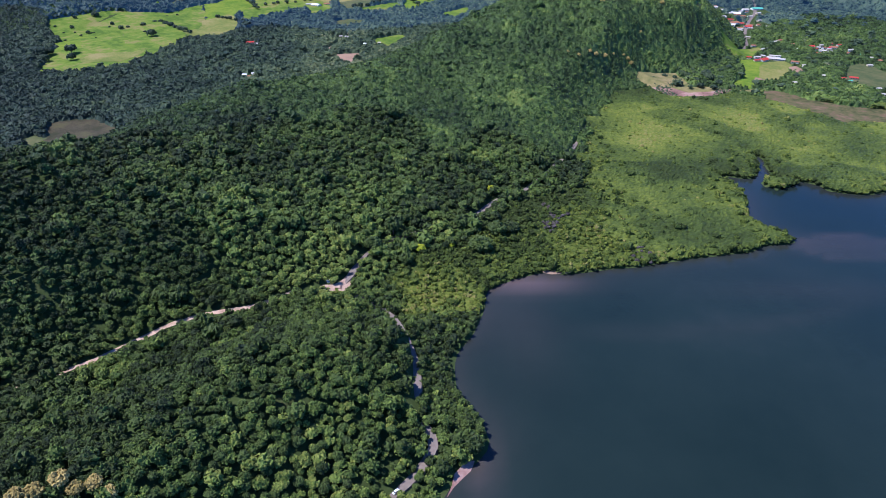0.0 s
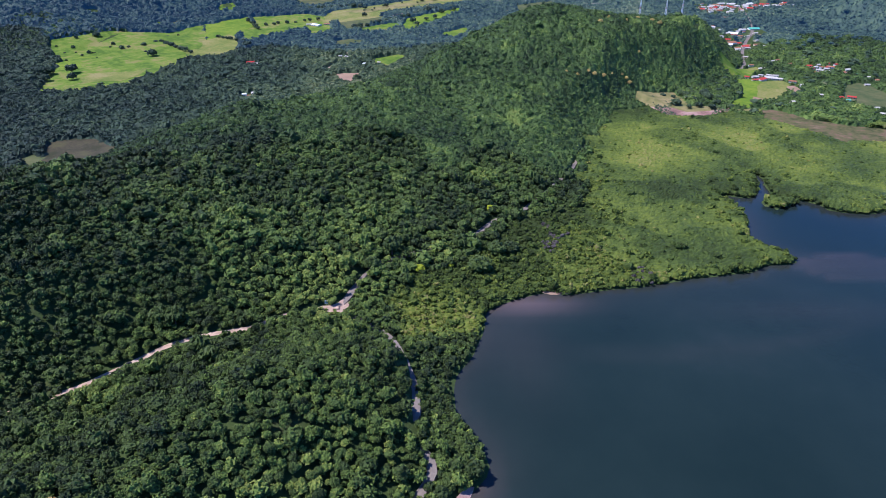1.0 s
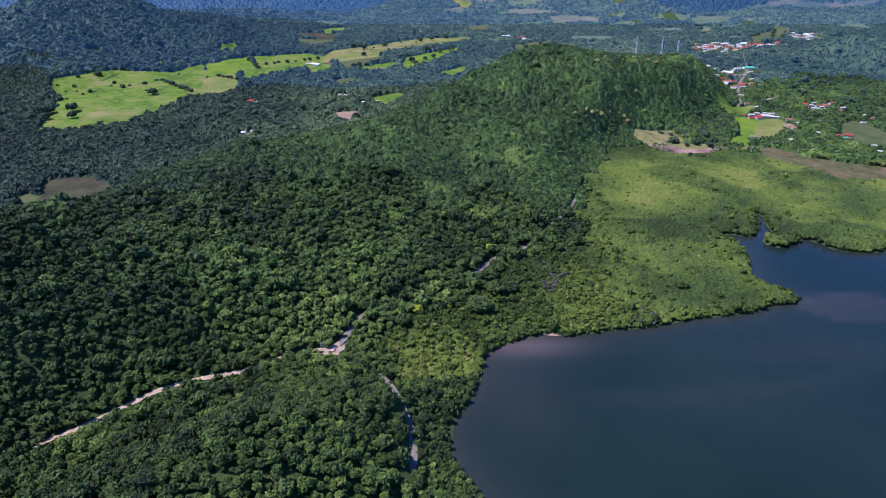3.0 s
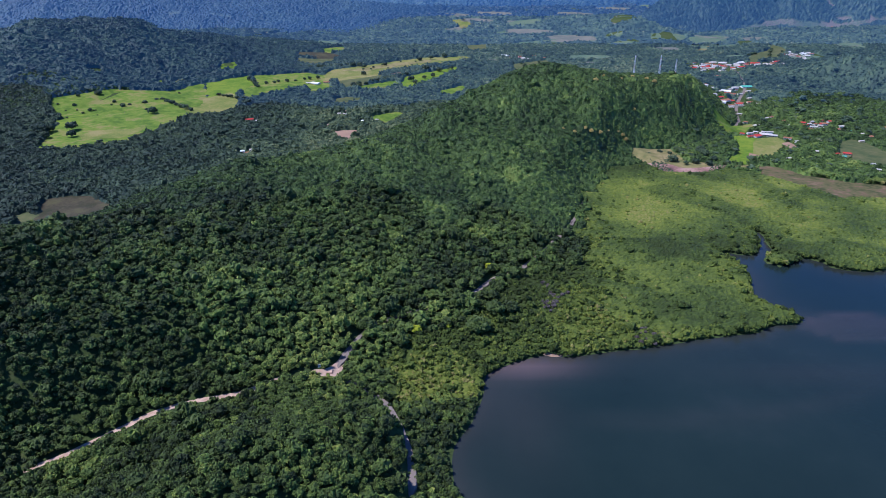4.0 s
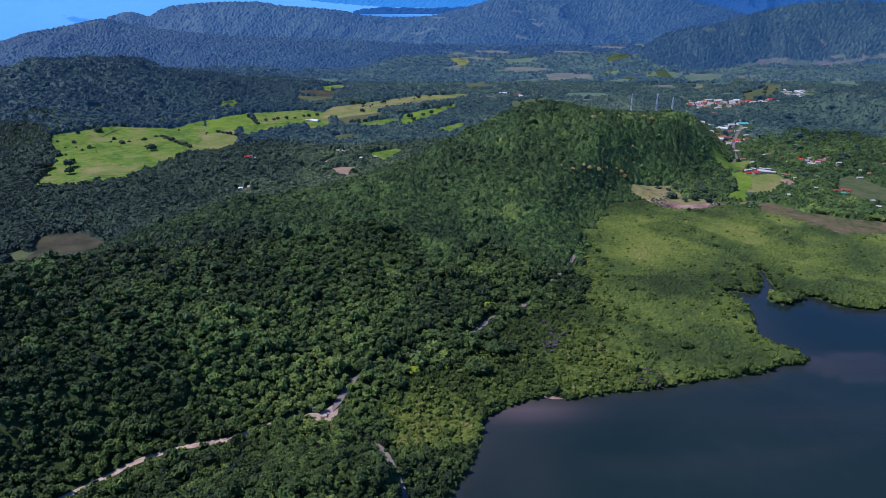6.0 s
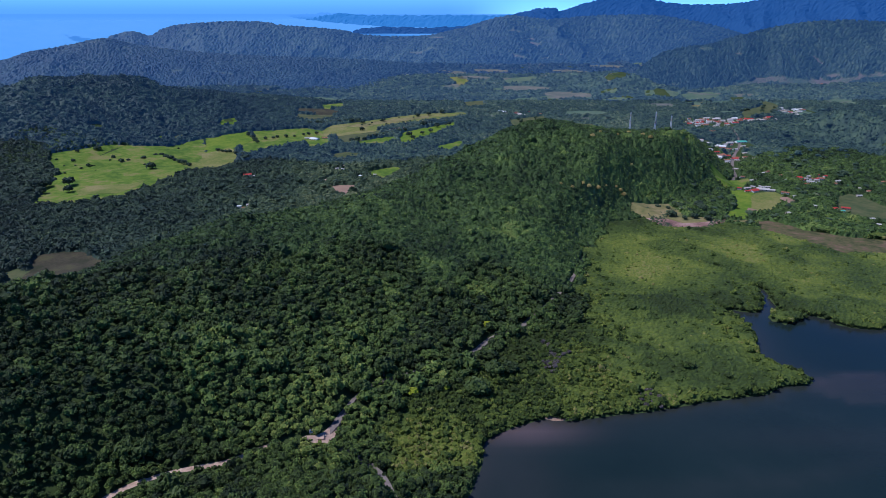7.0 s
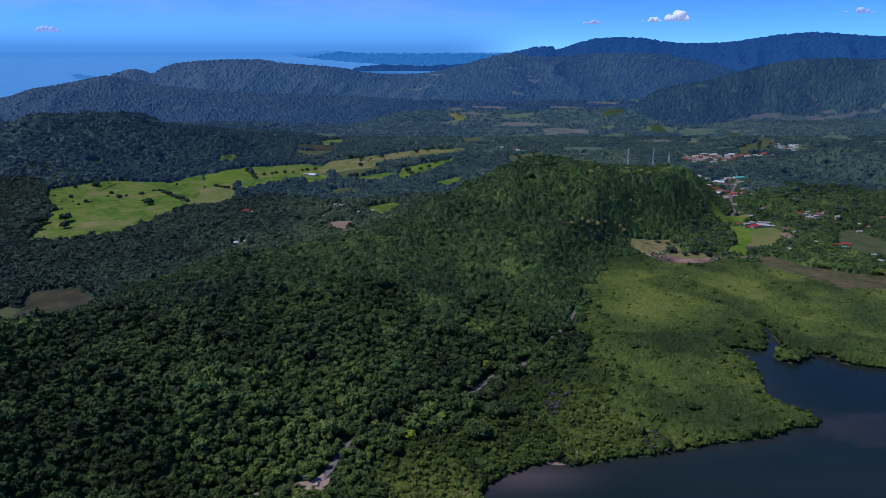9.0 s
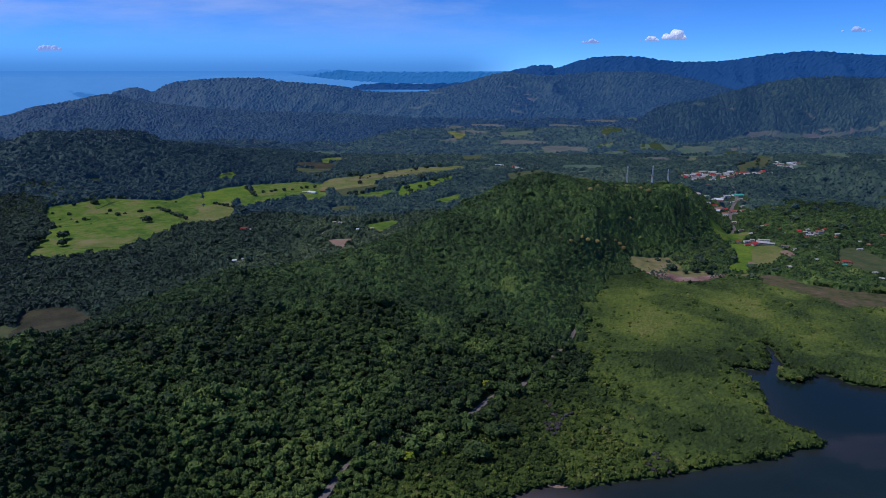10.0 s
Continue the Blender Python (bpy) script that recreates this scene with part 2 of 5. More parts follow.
def spline(line, step):
    """The polyline as a smooth line with points about step apart."""
    p = [Vector(v) for v in line]
    p = [2 * p[0] - p[1], *p, 2 * p[-1] - p[-2]]
    out = []
    for a, b, c, d in zip(p, p[1:], p[2:], p[3:]):
        n = max(1, int((c - b).length / step))
        for i in range(n):
            t = i / n
            out.append(0.5 * (2 * b + (c - a) * t + (2 * a - 5 * b + 4 * c - d) * t * t + (3 * b - a - 3 * c + d) * t ** 3))
    return [tuple(v) for v in out + [p[-2]]]


SHORE = spline([(-60, 60), (-25, 150), (-12, 205), (0, 237), (8, 250), (27, 272), (23, 297), (9, 323), (8, 354), (19, 376), (26, 393), (33, 419), (36, 438), (57, 454), (84, 465), (103, 462), (128, 468),
                (168, 475), (222, 489), (276, 500), (287, 509), (324, 517), (319, 533), (304, 549), (301, 567), (312, 604), (314, 638), (309, 664), (340, 658), (359, 684), (371, 722),
                (377, 722), (368, 678), (370, 655), (401, 645), (411, 625), (427, 620), (443, 616), (480, 626), (560, 640), (700, 625), (900, 560)], 6)
BAY = [(x, y) for x, y in SHORE] + [(5200, 300), (5200, -3000), (-300, -3000)]
ISLET = [(347, 646), (356, 659), (372, 661), (387, 652), (383, 640), (359, 629), (347, 632)]
SWAMP_EDGE = [(36, 400), (-28, 405), (-45, 440), (-20, 480), (25, 520), (62, 560), (102, 612), (150, 650), (178, 747), (205, 873), (275, 960), (320, 975), (362, 960), (446, 952), (533, 925), (640, 880), (900, 800), (1500, 700),
              (1500, 500), (900, 500), (460, 560), (300, 450)]
VILLAGE_FLAT = [(300, 950), (312, 1000), (365, 1045), (440, 1085), (515, 1150), (575, 1260), (600, 1340), (640, 1420), (700, 1600), (900, 1600), (1000, 1400), (1000, 700), (640, 880)]
DIRT_ROAD = [(-420, 220), (-330, 262), (-299, 279), (-276, 302), (-239, 328), (-229, 337), (-212, 355), (-194, 374), (-175, 385), (-157, 391), (-140, 397), (-115, 416), (-100, 424), (-82, 428)]
RIDGES = [  # crest points (x, y, height); width on the left and on the right of the way along it
    ([(-460, 330, 88), (-400, 440, 82), (-350, 500, 78), (-329, 540, 70), (-311, 590, 60), (-290, 640, 55), (-249, 730, 57), (-205, 790, 58), (-121, 840, 58), (-68, 900, 58), (-31, 950, 60),
      (16, 980, 72), (51, 1030, 83), (90, 1080, 93), (142, 1130, 99), (206, 1170, 103), (282, 1200, 101), (346, 1215, 95), (410, 1245, 87), (460, 1280, 76), (500, 1330, 60), (535, 1390, 42), (560, 1450, 22)], 125, 210),
    ([(-55, 368, 22), (-90, 320, 34), (-130, 280, 41), (-180, 220, 47), (-250, 150, 50), (-300, 60, 52)], 75, 70),
    ([(-1500, 1300, 120), (-1033, 1600, 107), (-997, 1750, 115), (-914, 1850, 126), (-831, 1900, 107), (-742, 1950, 75), (-693, 2200, 28)], 420, 260),
    ([(942, 1750, 10), (983, 1700, 44), (1037, 1650, 62), (1085, 1600, 66), (1186, 1500, 72), (1500, 1400, 80)], 240, 240),
    ([(560, 2800, 30), (660, 2650, 60), (720, 2560, 62), (800, 2500, 30)], 110, 110),
]


def height(x, y):
    """The ground's height: a gently rising plain, the hills on it, and the bay's bed below the water."""
    x, y = np.asarray(x, float), np.asarray(y, float)
    plain = 1.3 + 0.008 * np.clip(y - 700, 0, 2400) + 0.055 * np.clip(y - 2550, 0, 1050) * smooth(-500, 0, x) * smooth(1600, 1000, x)
    hills = np.zeros(x.shape)
    for crest, wl, wr in RIDGES:
        d, along, side = line_dist([c[:2] for c in crest], x, y)
        top = np.interp(along, range(len(crest)), [c[2] for c in crest])
        w = np.where(side > 0, wl, wr)
        hills += (top * np.exp(-(d / w) ** 2)) ** 4
    hills = hills ** 0.25
    gully = fbm(x, y, 90, 5) - 0.5
    hills = hills * (1 + 0.45 * gully * smooth(3, 30, hills))
    d, along, _ = line_dist(DIRT_ROAD, x, y)
    hills = 13 + (hills - 13) * smooth(-12, 85, d)
    hills = np.where(d < 400, np.maximum(hills, 0), hills)
    swamp = np.where(inside(SWAMP_EDGE, x, y), 0, line_dist(SWAMP_EDGE, x, y, True)[0])
    village = np.where(inside(VILLAGE_FLAT, x, y), 0, line_dist(VILLAGE_FLAT, x, y, True)[0])
    hills = hills * smooth(-10, 70, swamp) * smooth(-5, 95, village)
    d = np.full(x.shape, 999.0)
    coast = (y < 840) & (x > -140)
    d[coast] = line_dist(SHORE, x[coast], y[coast])[0]
    wet = inside(BAY, x, y) & ~inside(ISLET, x, y)
    hills = hills * smooth(0, 45, d)
    return np.where(wet, -np.minimum(4.0, 0.3 * d), np.minimum(plain, 0.4 * d) + hills)


def in_swamp(x, y):
    """Inside the mangrove flat, whose edge wanders to and fro."""
    return inside(SWAMP_EDGE, x + (fbm(x, y, 45, 77) - 0.5) * 60, y + (fbm(x, y, 45, 177) - 0.5) * 60)


def link_mesh(name, v, f, material, parent=None, smooth_shade=False, tint=None):
    """One mesh object from arrays of points and faces (all faces with the same number of corners)."""
    v, f = np.asarray(v, np.float32), np.asarray(f, np.int32)
    me = bpy.data.meshes.new(name)
    k = f.shape[1]
    me.vertices.add(len(v))
    me.vertices.foreach_set("co", v.ravel())
    me.loops.add(f.size)
    me.loops.foreach_set("vertex_index", f.ravel())
    me.polygons.add(len(f))
    me.polygons.foreach_set("loop_start", np.arange(0, f.size, k, dtype=np.int32))
    me.polygons.foreach_set("use_smooth", np.full(len(f), smooth_shade))
    if tint is not None:
        key, values = tint
        me.attributes.new(key, "FLOAT", "POINT").data.foreach_set("value", np.asarray(values, np.float32))
    me.update(calc_edges=True)
    me.materials.append(material)
    ob = new(name, me)
    ob.parent = parent
    return ob


def part(name, bm, material, parent, label=""):
    me = bpy.data.meshes.new(name)
    bm.to_mesh(me)
    bm.free()
    me.materials.append(material)
    ob = new(name, me)
    ob.parent = parent
    return tagged(ob, label)


def grid_faces(n, m):
    i, j = np.meshgrid(np.arange(n - 1), np.arange(m - 1), indexing="ij")
    a = (i * m + j).ravel()
    return np.stack([a, a + m, a + m + 1, a + 1], 1)


def spaced(marks):
    """Coordinates whose spacing follows (upto, step) pairs, from the first mark on."""
    out = [marks[0]]
    for end, step in marks[1:]:
        while out[-1] < end:
            out.append(out[-1] + step)
    return np.array(out)


gx = spaced([-3700.0, (-1400, 60), (-620, 20), (620, 8), (1400, 20), (3700, 60)])
gy = spaced([-900.0, (150, 50), (1250, 8), (2300, 20), (4050, 50)])
X, Y = np.meshgrid(gx, gy, indexing="ij")
Z = height(X, Y)
Z = Z - 60 * smooth(3500, 4050, np.hypot(X, Y)) * (X < -500)
tagged(link_mesh("ground", np.stack([X, Y, Z], -1).reshape(-1, 3), grid_faces(len(gx), len(gy)), m_ground, smooth_shade=True),
       "dark green forest floor of hills and coastal plain", "ground", kind="structure")

wx, wy = spaced([-120.0, (560, 10), (1600, 80), (4600, 300)]), spaced([-2400.0, (100, 200), (760, 10)])
X, Y = np.meshgrid(wx, wy, indexing="ij")
d, along, _ = line_dist(SHORE, X, Y)
shoal_v = np.exp(-(np.hypot((X - 68) / 40, (Y - 449) / 13)) ** 2) * 0.5 + np.exp(-(np.hypot((X - 22) / 8, (Y - 258) / 18)) ** 2) * 0.22
plume = np.hypot((X - 372) / 46, (Y - 508) / 22)
shoal_v += smooth(1.3, 0.9, plume) * 0.1 + 0.06 * np.exp(-((plume - 1.05) / 0.09) ** 2) + 0.07 * np.exp(-(np.hypot((X - 60) / 26, (Y - 395) / 60)) ** 2)
shoal_v += 0.035 * np.exp(-((Y - 392 - 0.0011 * (X - 120) ** 2 + 0.06 * X) / 9) ** 2) * smooth(60, 140, X) * smooth(380, 280, X)
shoal_v += smooth(1.25, 0.8, np.hypot((X - 366) / 40, (Y - 520) / 13)) * 0.03 + np.exp(-(np.hypot((X - 300) / 90, (Y - 440) / 16)) ** 2) * 0.05 + 0.12 * np.exp(-d / 12)
tagged(link_mesh("water", np.stack([X, Y, 0 * X], -1).reshape(-1, 3), grid_faces(len(wx), len(wy)), m_water, smooth_shade=True, tint=("shoal", np.clip(shoal_v, 0, 1).ravel())),
       "calm dark teal bay water with fine ripples", "water", kind="structure")


# ---- far hills and sea behind the plain ----
def crowns_at(x, y, cell, seed):
    """A closed canopy as domes side by side: the height (0 to 1) of the crown over each place, and that crown's random number."""
    g = np.random.RandomState(seed).rand(200, 200, 5)
    u, v = x / cell, y / cell
    i, j = np.floor(u).astype(int), np.floor(v).astype(int)
    best, own = np.zeros(x.shape), np.full(x.shape, 0.5)
    for di in (-1, 0, 1):
        for dj in (-1, 0, 1):
            q = g[(i + di) % 200, (j + dj) % 200]
            d2 = ((i + di + q[..., 0] - u) ** 2 + (j + dj + q[..., 1] - v) ** 2) / (0.55 + 0.4 * q[..., 2]) ** 2
            h = (0.5 + 0.5 * q[..., 3]) * np.clip(1 - d2, 0, 1) ** 0.7
            m = h > best
            best, own = np.where(m, h, best), np.where(m, q[..., 4], own)
    return best, own


def ridge(name, crest, front, back, material, label, seed, rough=0.4, base=-20.0, along=16, rows=34, cell=11.0, bare=2.0, foot=1.15):
    """A long hill with spurs and a canopy on it: the crest line (x, y, z), with slopes that run down before and behind it."""
    line = np.array(spline(crest, along))
    vs = np.concatenate([-np.linspace(1, 0, rows) ** 1.25, np.linspace(0.12, 1, 6)])
    away = line[:, :2] / np.linalg.norm(line[:, :2], axis=1)[:, None]
    V = np.broadcast_to(vs, (len(line), len(vs)))
    D = V * np.where(V < 0, front, back)
    X, Y = line[:, :1] + away[:, :1] * D, line[:, 1:2] + away[:, 1:] * D
    rng = np.random.RandomState(seed)
    X, Y = X + rng.uniform(-0.3, 0.3, X.shape) * along * (V < 0), Y + rng.uniform(-0.3, 0.3, X.shape) * along * (V < 0)
    w = 1 - np.abs(V)
    wide = 1 - np.abs(2 * value_noise(X + 0.4 * Y, Y * 0.45, 330, seed) - 1)
    fine = 1 - np.abs(2 * value_noise(X - 0.3 * Y, Y * 0.5, 130, seed + 3) - 1)
    carve = rough * (0.62 * wide + 0.38 * fine - 0.62) * np.sin(np.pi * np.clip(w, 0, 1)) ** 0.8
    dome, own = crowns_at(X, Y, cell, seed + 5)
    clear = fbm(X * 0.55, Y * 1.3, 70, seed + 21) + 0.16 * (wide - 0.5) > bare - 0.16 * smooth(0.5, 0.2, w) * (foot > 1.5)
    Z = base + (line[:, 2:] - 5 - base) * (w ** foot + carve * w ** (foot - 1)) + np.where(clear, 0.5, cell * dome + rng.uniform(-0.12, 0.12, X.shape) * cell) * smooth(0.0, 0.1, w)
    # Tint by stretch and by crown; crown tops lighter, gaps between crowns darker.
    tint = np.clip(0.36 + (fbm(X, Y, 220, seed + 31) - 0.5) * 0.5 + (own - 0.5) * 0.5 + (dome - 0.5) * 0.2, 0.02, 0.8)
    tint = np.where(clear, 0.8 + 0.26 * (value_noise(X, Y * 0.6, 60, seed + 35) - 0.1), tint)
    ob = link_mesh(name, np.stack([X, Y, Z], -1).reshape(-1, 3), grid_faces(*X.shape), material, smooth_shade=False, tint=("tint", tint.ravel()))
    return tagged(ob, label, "hills", kind="structure")


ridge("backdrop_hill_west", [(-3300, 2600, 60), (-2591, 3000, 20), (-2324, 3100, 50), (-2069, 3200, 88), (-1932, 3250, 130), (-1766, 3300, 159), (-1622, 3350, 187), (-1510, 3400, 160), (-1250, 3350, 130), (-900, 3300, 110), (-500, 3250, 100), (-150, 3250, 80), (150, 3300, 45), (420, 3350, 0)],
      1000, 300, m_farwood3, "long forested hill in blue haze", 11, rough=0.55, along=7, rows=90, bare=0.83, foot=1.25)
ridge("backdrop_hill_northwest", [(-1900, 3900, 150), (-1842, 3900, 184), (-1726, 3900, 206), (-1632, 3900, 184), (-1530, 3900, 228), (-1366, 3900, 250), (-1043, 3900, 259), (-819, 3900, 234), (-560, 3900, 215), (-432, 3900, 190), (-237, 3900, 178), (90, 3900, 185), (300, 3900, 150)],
      600, 100, m_far2, "forested hill in blue haze above the far coast", 12, along=9, rows=50, cell=11, bare=0.85)
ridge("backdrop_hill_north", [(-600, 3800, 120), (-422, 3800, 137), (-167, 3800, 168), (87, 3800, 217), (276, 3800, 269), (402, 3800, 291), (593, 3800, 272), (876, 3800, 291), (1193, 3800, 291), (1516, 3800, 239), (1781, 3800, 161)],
      560, 160, m_far2, "broad forested mountain side in blue haze", 13, rough=0.6, base=45.0, along=8, rows=70, cell=11, bare=0.82, foot=1.4)
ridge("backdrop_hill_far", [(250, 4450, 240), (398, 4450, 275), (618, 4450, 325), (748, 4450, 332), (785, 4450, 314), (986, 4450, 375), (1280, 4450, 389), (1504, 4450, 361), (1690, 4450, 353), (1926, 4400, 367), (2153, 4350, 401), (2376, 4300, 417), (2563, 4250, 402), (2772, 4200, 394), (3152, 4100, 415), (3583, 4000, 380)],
      700, 130, m_far3, "distant mountain range in blue haze", 14, rough=0.45, along=11, rows=50, cell=12)
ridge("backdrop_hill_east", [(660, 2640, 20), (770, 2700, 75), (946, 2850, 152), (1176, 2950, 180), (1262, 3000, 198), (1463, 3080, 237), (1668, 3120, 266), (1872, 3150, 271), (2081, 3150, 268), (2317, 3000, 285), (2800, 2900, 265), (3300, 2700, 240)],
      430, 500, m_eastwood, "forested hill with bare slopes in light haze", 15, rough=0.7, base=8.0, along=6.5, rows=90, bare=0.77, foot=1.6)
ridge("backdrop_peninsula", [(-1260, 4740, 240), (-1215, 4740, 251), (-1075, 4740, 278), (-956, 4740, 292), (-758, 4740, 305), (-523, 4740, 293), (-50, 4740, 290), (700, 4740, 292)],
      90, 50, m_far4, "low peninsula in blue haze at the horizon", 16, rough=0.1, base=205, rows=8)
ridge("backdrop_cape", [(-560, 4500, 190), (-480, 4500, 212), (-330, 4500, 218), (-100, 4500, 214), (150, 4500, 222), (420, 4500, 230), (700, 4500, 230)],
      60, 40, m_far3, "dark wooded cape in blue haze before the peninsula", 18, rough=0.1, base=178, rows=8)
a = np.radians(np.linspace(-52, 9, 80))
rr = np.linspace(4020, 4880, 14)
A, R = np.meshgrid(a, rr, indexing="ij")
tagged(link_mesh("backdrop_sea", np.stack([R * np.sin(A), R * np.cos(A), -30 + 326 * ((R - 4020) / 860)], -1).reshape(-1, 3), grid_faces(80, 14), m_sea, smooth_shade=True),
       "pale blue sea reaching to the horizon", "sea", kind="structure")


# ---- clouds ----
# The cloud's glow stands in for sunlight scattered inside it.
m_cloud = distant("cloud", [(0.3, (0.6, 0.58, 0.6)), (0.7, (0.75, 0.74, 0.76))], 0.01, 0.03, (0.62, 0.66, 0.85), 0.6, 0.2)


# Fainter clouds, their brightness painted as bluish emission.
m_dimcloud = distant("hazy_cloud", [(0.3, (0.3, 0.32, 0.4)), (0.7, (0.36, 0.38, 0.46))], 0.01, 0.03, (0.4, 0.52, 0.86), 0.72, 0.2)


def veil_material(name, colour, amount, scale):
    """Thin cloud: lets most of the sky through, in streaks, its brightness given as emission."""
    m, nt, p = mat_new(name)
    n = noise_node(nt, 1.0, 6, 0.6)
    mp = nt.nodes.new("ShaderNodeMapping")
    mp.inputs["Scale"].default_value = scale
    nt.links.new(n.inputs["Vector"].links[0].from_socket, mp.inputs["Vector"])
    nt.links.new(mp.outputs["Vector"], n.inputs["Vector"])
    fade = nt.nodes.new("ShaderNodeAttribute")
    fade.attribute_name = "fade"
    r = ramp_node(nt, [(0.38, (0, 0, 0)), (0.72, (1, 1, 1))], n.outputs["Fac"])
    a = maths(nt, "MULTIPLY", maths(nt, "MULTIPLY", r.outputs["Color"], fade.outputs["Fac"]), amount)
    nt.links.new(a, p.inputs["Alpha"])
    p.inputs["Base Color"].default_value = (0, 0, 0, 1)
    p.inputs["Specular IOR Level"].default_value = 0
    p.inputs["Emission Color"].default_value, p.inputs["Emission Strength"].default_value = (*colour, 1), 1.0
    return m


m_veil = veil_material("thin_cloud", (0.62, 0.72, 1.0), 0.7, (0.0006, 0.0006, 0.0032))
vx, vz = np.linspace(-3700, 3700, 38), np.linspace(280, 1500, 16)
X, Z = np.meshgrid(vx, vz, indexing="ij")
fade_v = smooth(380, 760, Z) * smooth(2200, -200, X)
veil = link_mesh("backdrop_cloud_veil", np.stack([X, 4890 + 0 * X, Z], -1).reshape(-1, 3), grid_faces(38, 16), m_veil, smooth_shade=True, tint=("fade", fade_v.ravel()))
veil.visible_shadow = False
tagged(veil, "thin streaks of high white cloud", "cloud", kind="structure")


# Added glowing shell: painted haze that hides the sea's hard horizon line.
m_haze = veil_material("painted_sea_haze", (0.115, 0.33, 0.75), 1.0, (0.0, 0.0, 0.0))
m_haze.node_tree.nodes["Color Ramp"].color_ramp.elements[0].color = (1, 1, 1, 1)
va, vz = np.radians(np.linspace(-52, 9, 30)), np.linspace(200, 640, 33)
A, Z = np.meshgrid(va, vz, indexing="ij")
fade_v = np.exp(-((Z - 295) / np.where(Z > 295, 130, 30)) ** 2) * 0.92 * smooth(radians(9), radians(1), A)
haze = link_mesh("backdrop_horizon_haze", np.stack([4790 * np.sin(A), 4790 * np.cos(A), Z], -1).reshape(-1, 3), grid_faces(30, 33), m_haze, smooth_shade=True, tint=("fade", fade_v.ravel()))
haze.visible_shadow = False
tagged(haze, "soft pale glowing shell for haze over the sea's horizon", "haze", kind="structure")


def cumulus(x, y, z, width, tall, seed):
    """A small heap of cloud with a flat foot."""
    rng = random.Random(seed)
    bm = bmesh.new()
    for k in range(16):
        u = rng.gauss(0, 0.3)
        r = tall * rng.uniform(0.3, 0.55) * (1.1 - min(0.8, abs(u)))
        bmesh.ops.create_icosphere(bm, subdivisions=3, radius=r, matrix=Matrix.Translation((u * width, rng.uniform(-0.2, 0.2) * width, r * 0.6 + rng.random() * tall * 0.4 * (1 - min(1, abs(u) * 2)))))
    for v in bm.verts:
        v.co += v.normal * (noise.fractal(v.co / (tall * 0.5), 1.0, 2.0, 3) * tall * 0.07)
        v.co.z = max(v.co.z, rng.uniform(0, tall * 0.03))
    ob = part("backdrop_cloud", bm, m_cloud, None)
    ob.location = (x, y, z)
    for f in ob.data.polygons:
        f.use_smooth = True
    return tagged(ob, "small white fair-weather cloud above the hills", "cloud", kind="structure")


# ---- fields, mud and roads ----
def wobbled(poly, step, amp, seed):
    """The outline with its sides broken into uneven stretches."""
    rng, out = random.Random(seed), []
    for (x0, y0), (x1, y1) in zip(poly, poly[1:] + poly[:1]):
        n = max(1, int(math.hypot(x1 - x0, y1 - y0) / step))
        for i in range(n):
            q = amp if i else 0
            out.append((x0 + (x1 - x0) * i / n + rng.uniform(-q, q), y0 + (y1 - y0) * i / n + rng.uniform(-q, q)))
    return out


FIELDS = []


def field(name, poly, material, label, lift=0.4, step=25, amp=4):
    """A patch of open land that lies on the plain, slightly thick at its edge."""
    line = wobbled(poly, step, amp, len(FIELDS))
    FIELDS.append(line)
    bm = bmesh.new()
    zs = height(*np.array(line).T)
    vs = [bm.verts.new((x, y, float(z) + lift)) for (x, y), z in zip(line, zs)]
    f = bm.faces.new(vs)
    if f.normal.z < 0 or f.calc_area() and sum((a[0] * b[1] - b[0] * a[1]) for a, b in zip(line, line[1:] + line[:1])) < 0:
        f.normal_flip()
    bmesh.ops.extrude_face_region(bm, geom=[f])
    for v in vs:
        v.co.z -= lift + 1.0
    bmesh.ops.triangulate(bm, faces=bm.faces[:])
    bmesh.ops.recalc_face_normals(bm, faces=bm.faces[:])
    ob = part(name, bm, material, None)
    return tagged(ob, label, "field", kind="structure")


def strip(name, line, width, material, label, lift=0.5, step=5.0):
    """A road: a cambered band along the line, laid on the ground, with shoulders going down into it."""
    pts = spline(line, step)
    v, f = [], []
    zs = height(np.array([q[0] for q in pts]), np.array([q[1] for q in pts]))
    zs = np.convolve(np.pad(np.maximum(zs, 1.0), 4, mode="edge"), np.ones(9) / 9, "valid")
    rng = random.Random(len(pts))
    for i, (x, y) in enumerate(pts):
        a, b = pts[max(i - 1, 0)], pts[min(i + 1, len(pts) - 1)]
        d = Vector((b[0] - a[0], b[1] - a[1])).normalized()
        for s, drop in ((-0.62, 2.5), (-0.5 + rng.uniform(-0.04, 0.04), 0.05), (0, -0.08), (0.5 + rng.uniform(-0.04, 0.04), 0.05), (0.62, 2.5)):
            v.append((x + d.y * s * width, y - d.x * s * width, zs[i] + lift - drop))
    for i in range(len(pts) - 1):
        for j in range(4):
            f.append((i * 5 + j, i * 5 + j + 1, i * 5 + j + 6, i * 5 + j + 5))
    return tagged(link_mesh(name, v, f, material, smooth_shade=False), label, "road", kind="structure")


COAST_ROAD = [(-40, 219), (-26, 237), (-16, 249), (-6, 268), (-10, 280), (-21, 293), (-17, 311), (-18, 328), (-22, 345), (-30, 369), (-37, 388), (-46, 402), (-64, 415), (-81, 429), (-77, 446), (-72, 464), (-66, 484), (-52, 505), (-13, 532), (30, 563), (55, 598), (83, 618), (128, 686), (152, 728), (175, 785), (195, 840)]
TOWN_ROAD = [(530, 1190), (566, 1241), (590, 1310), (620, 1380), (660, 1460), (714, 1560), (760, 1700), (800, 1860)]
FARM_ROAD = [(-230, 1170), (-215, 1220), (-190, 1290), (-200, 1400)]
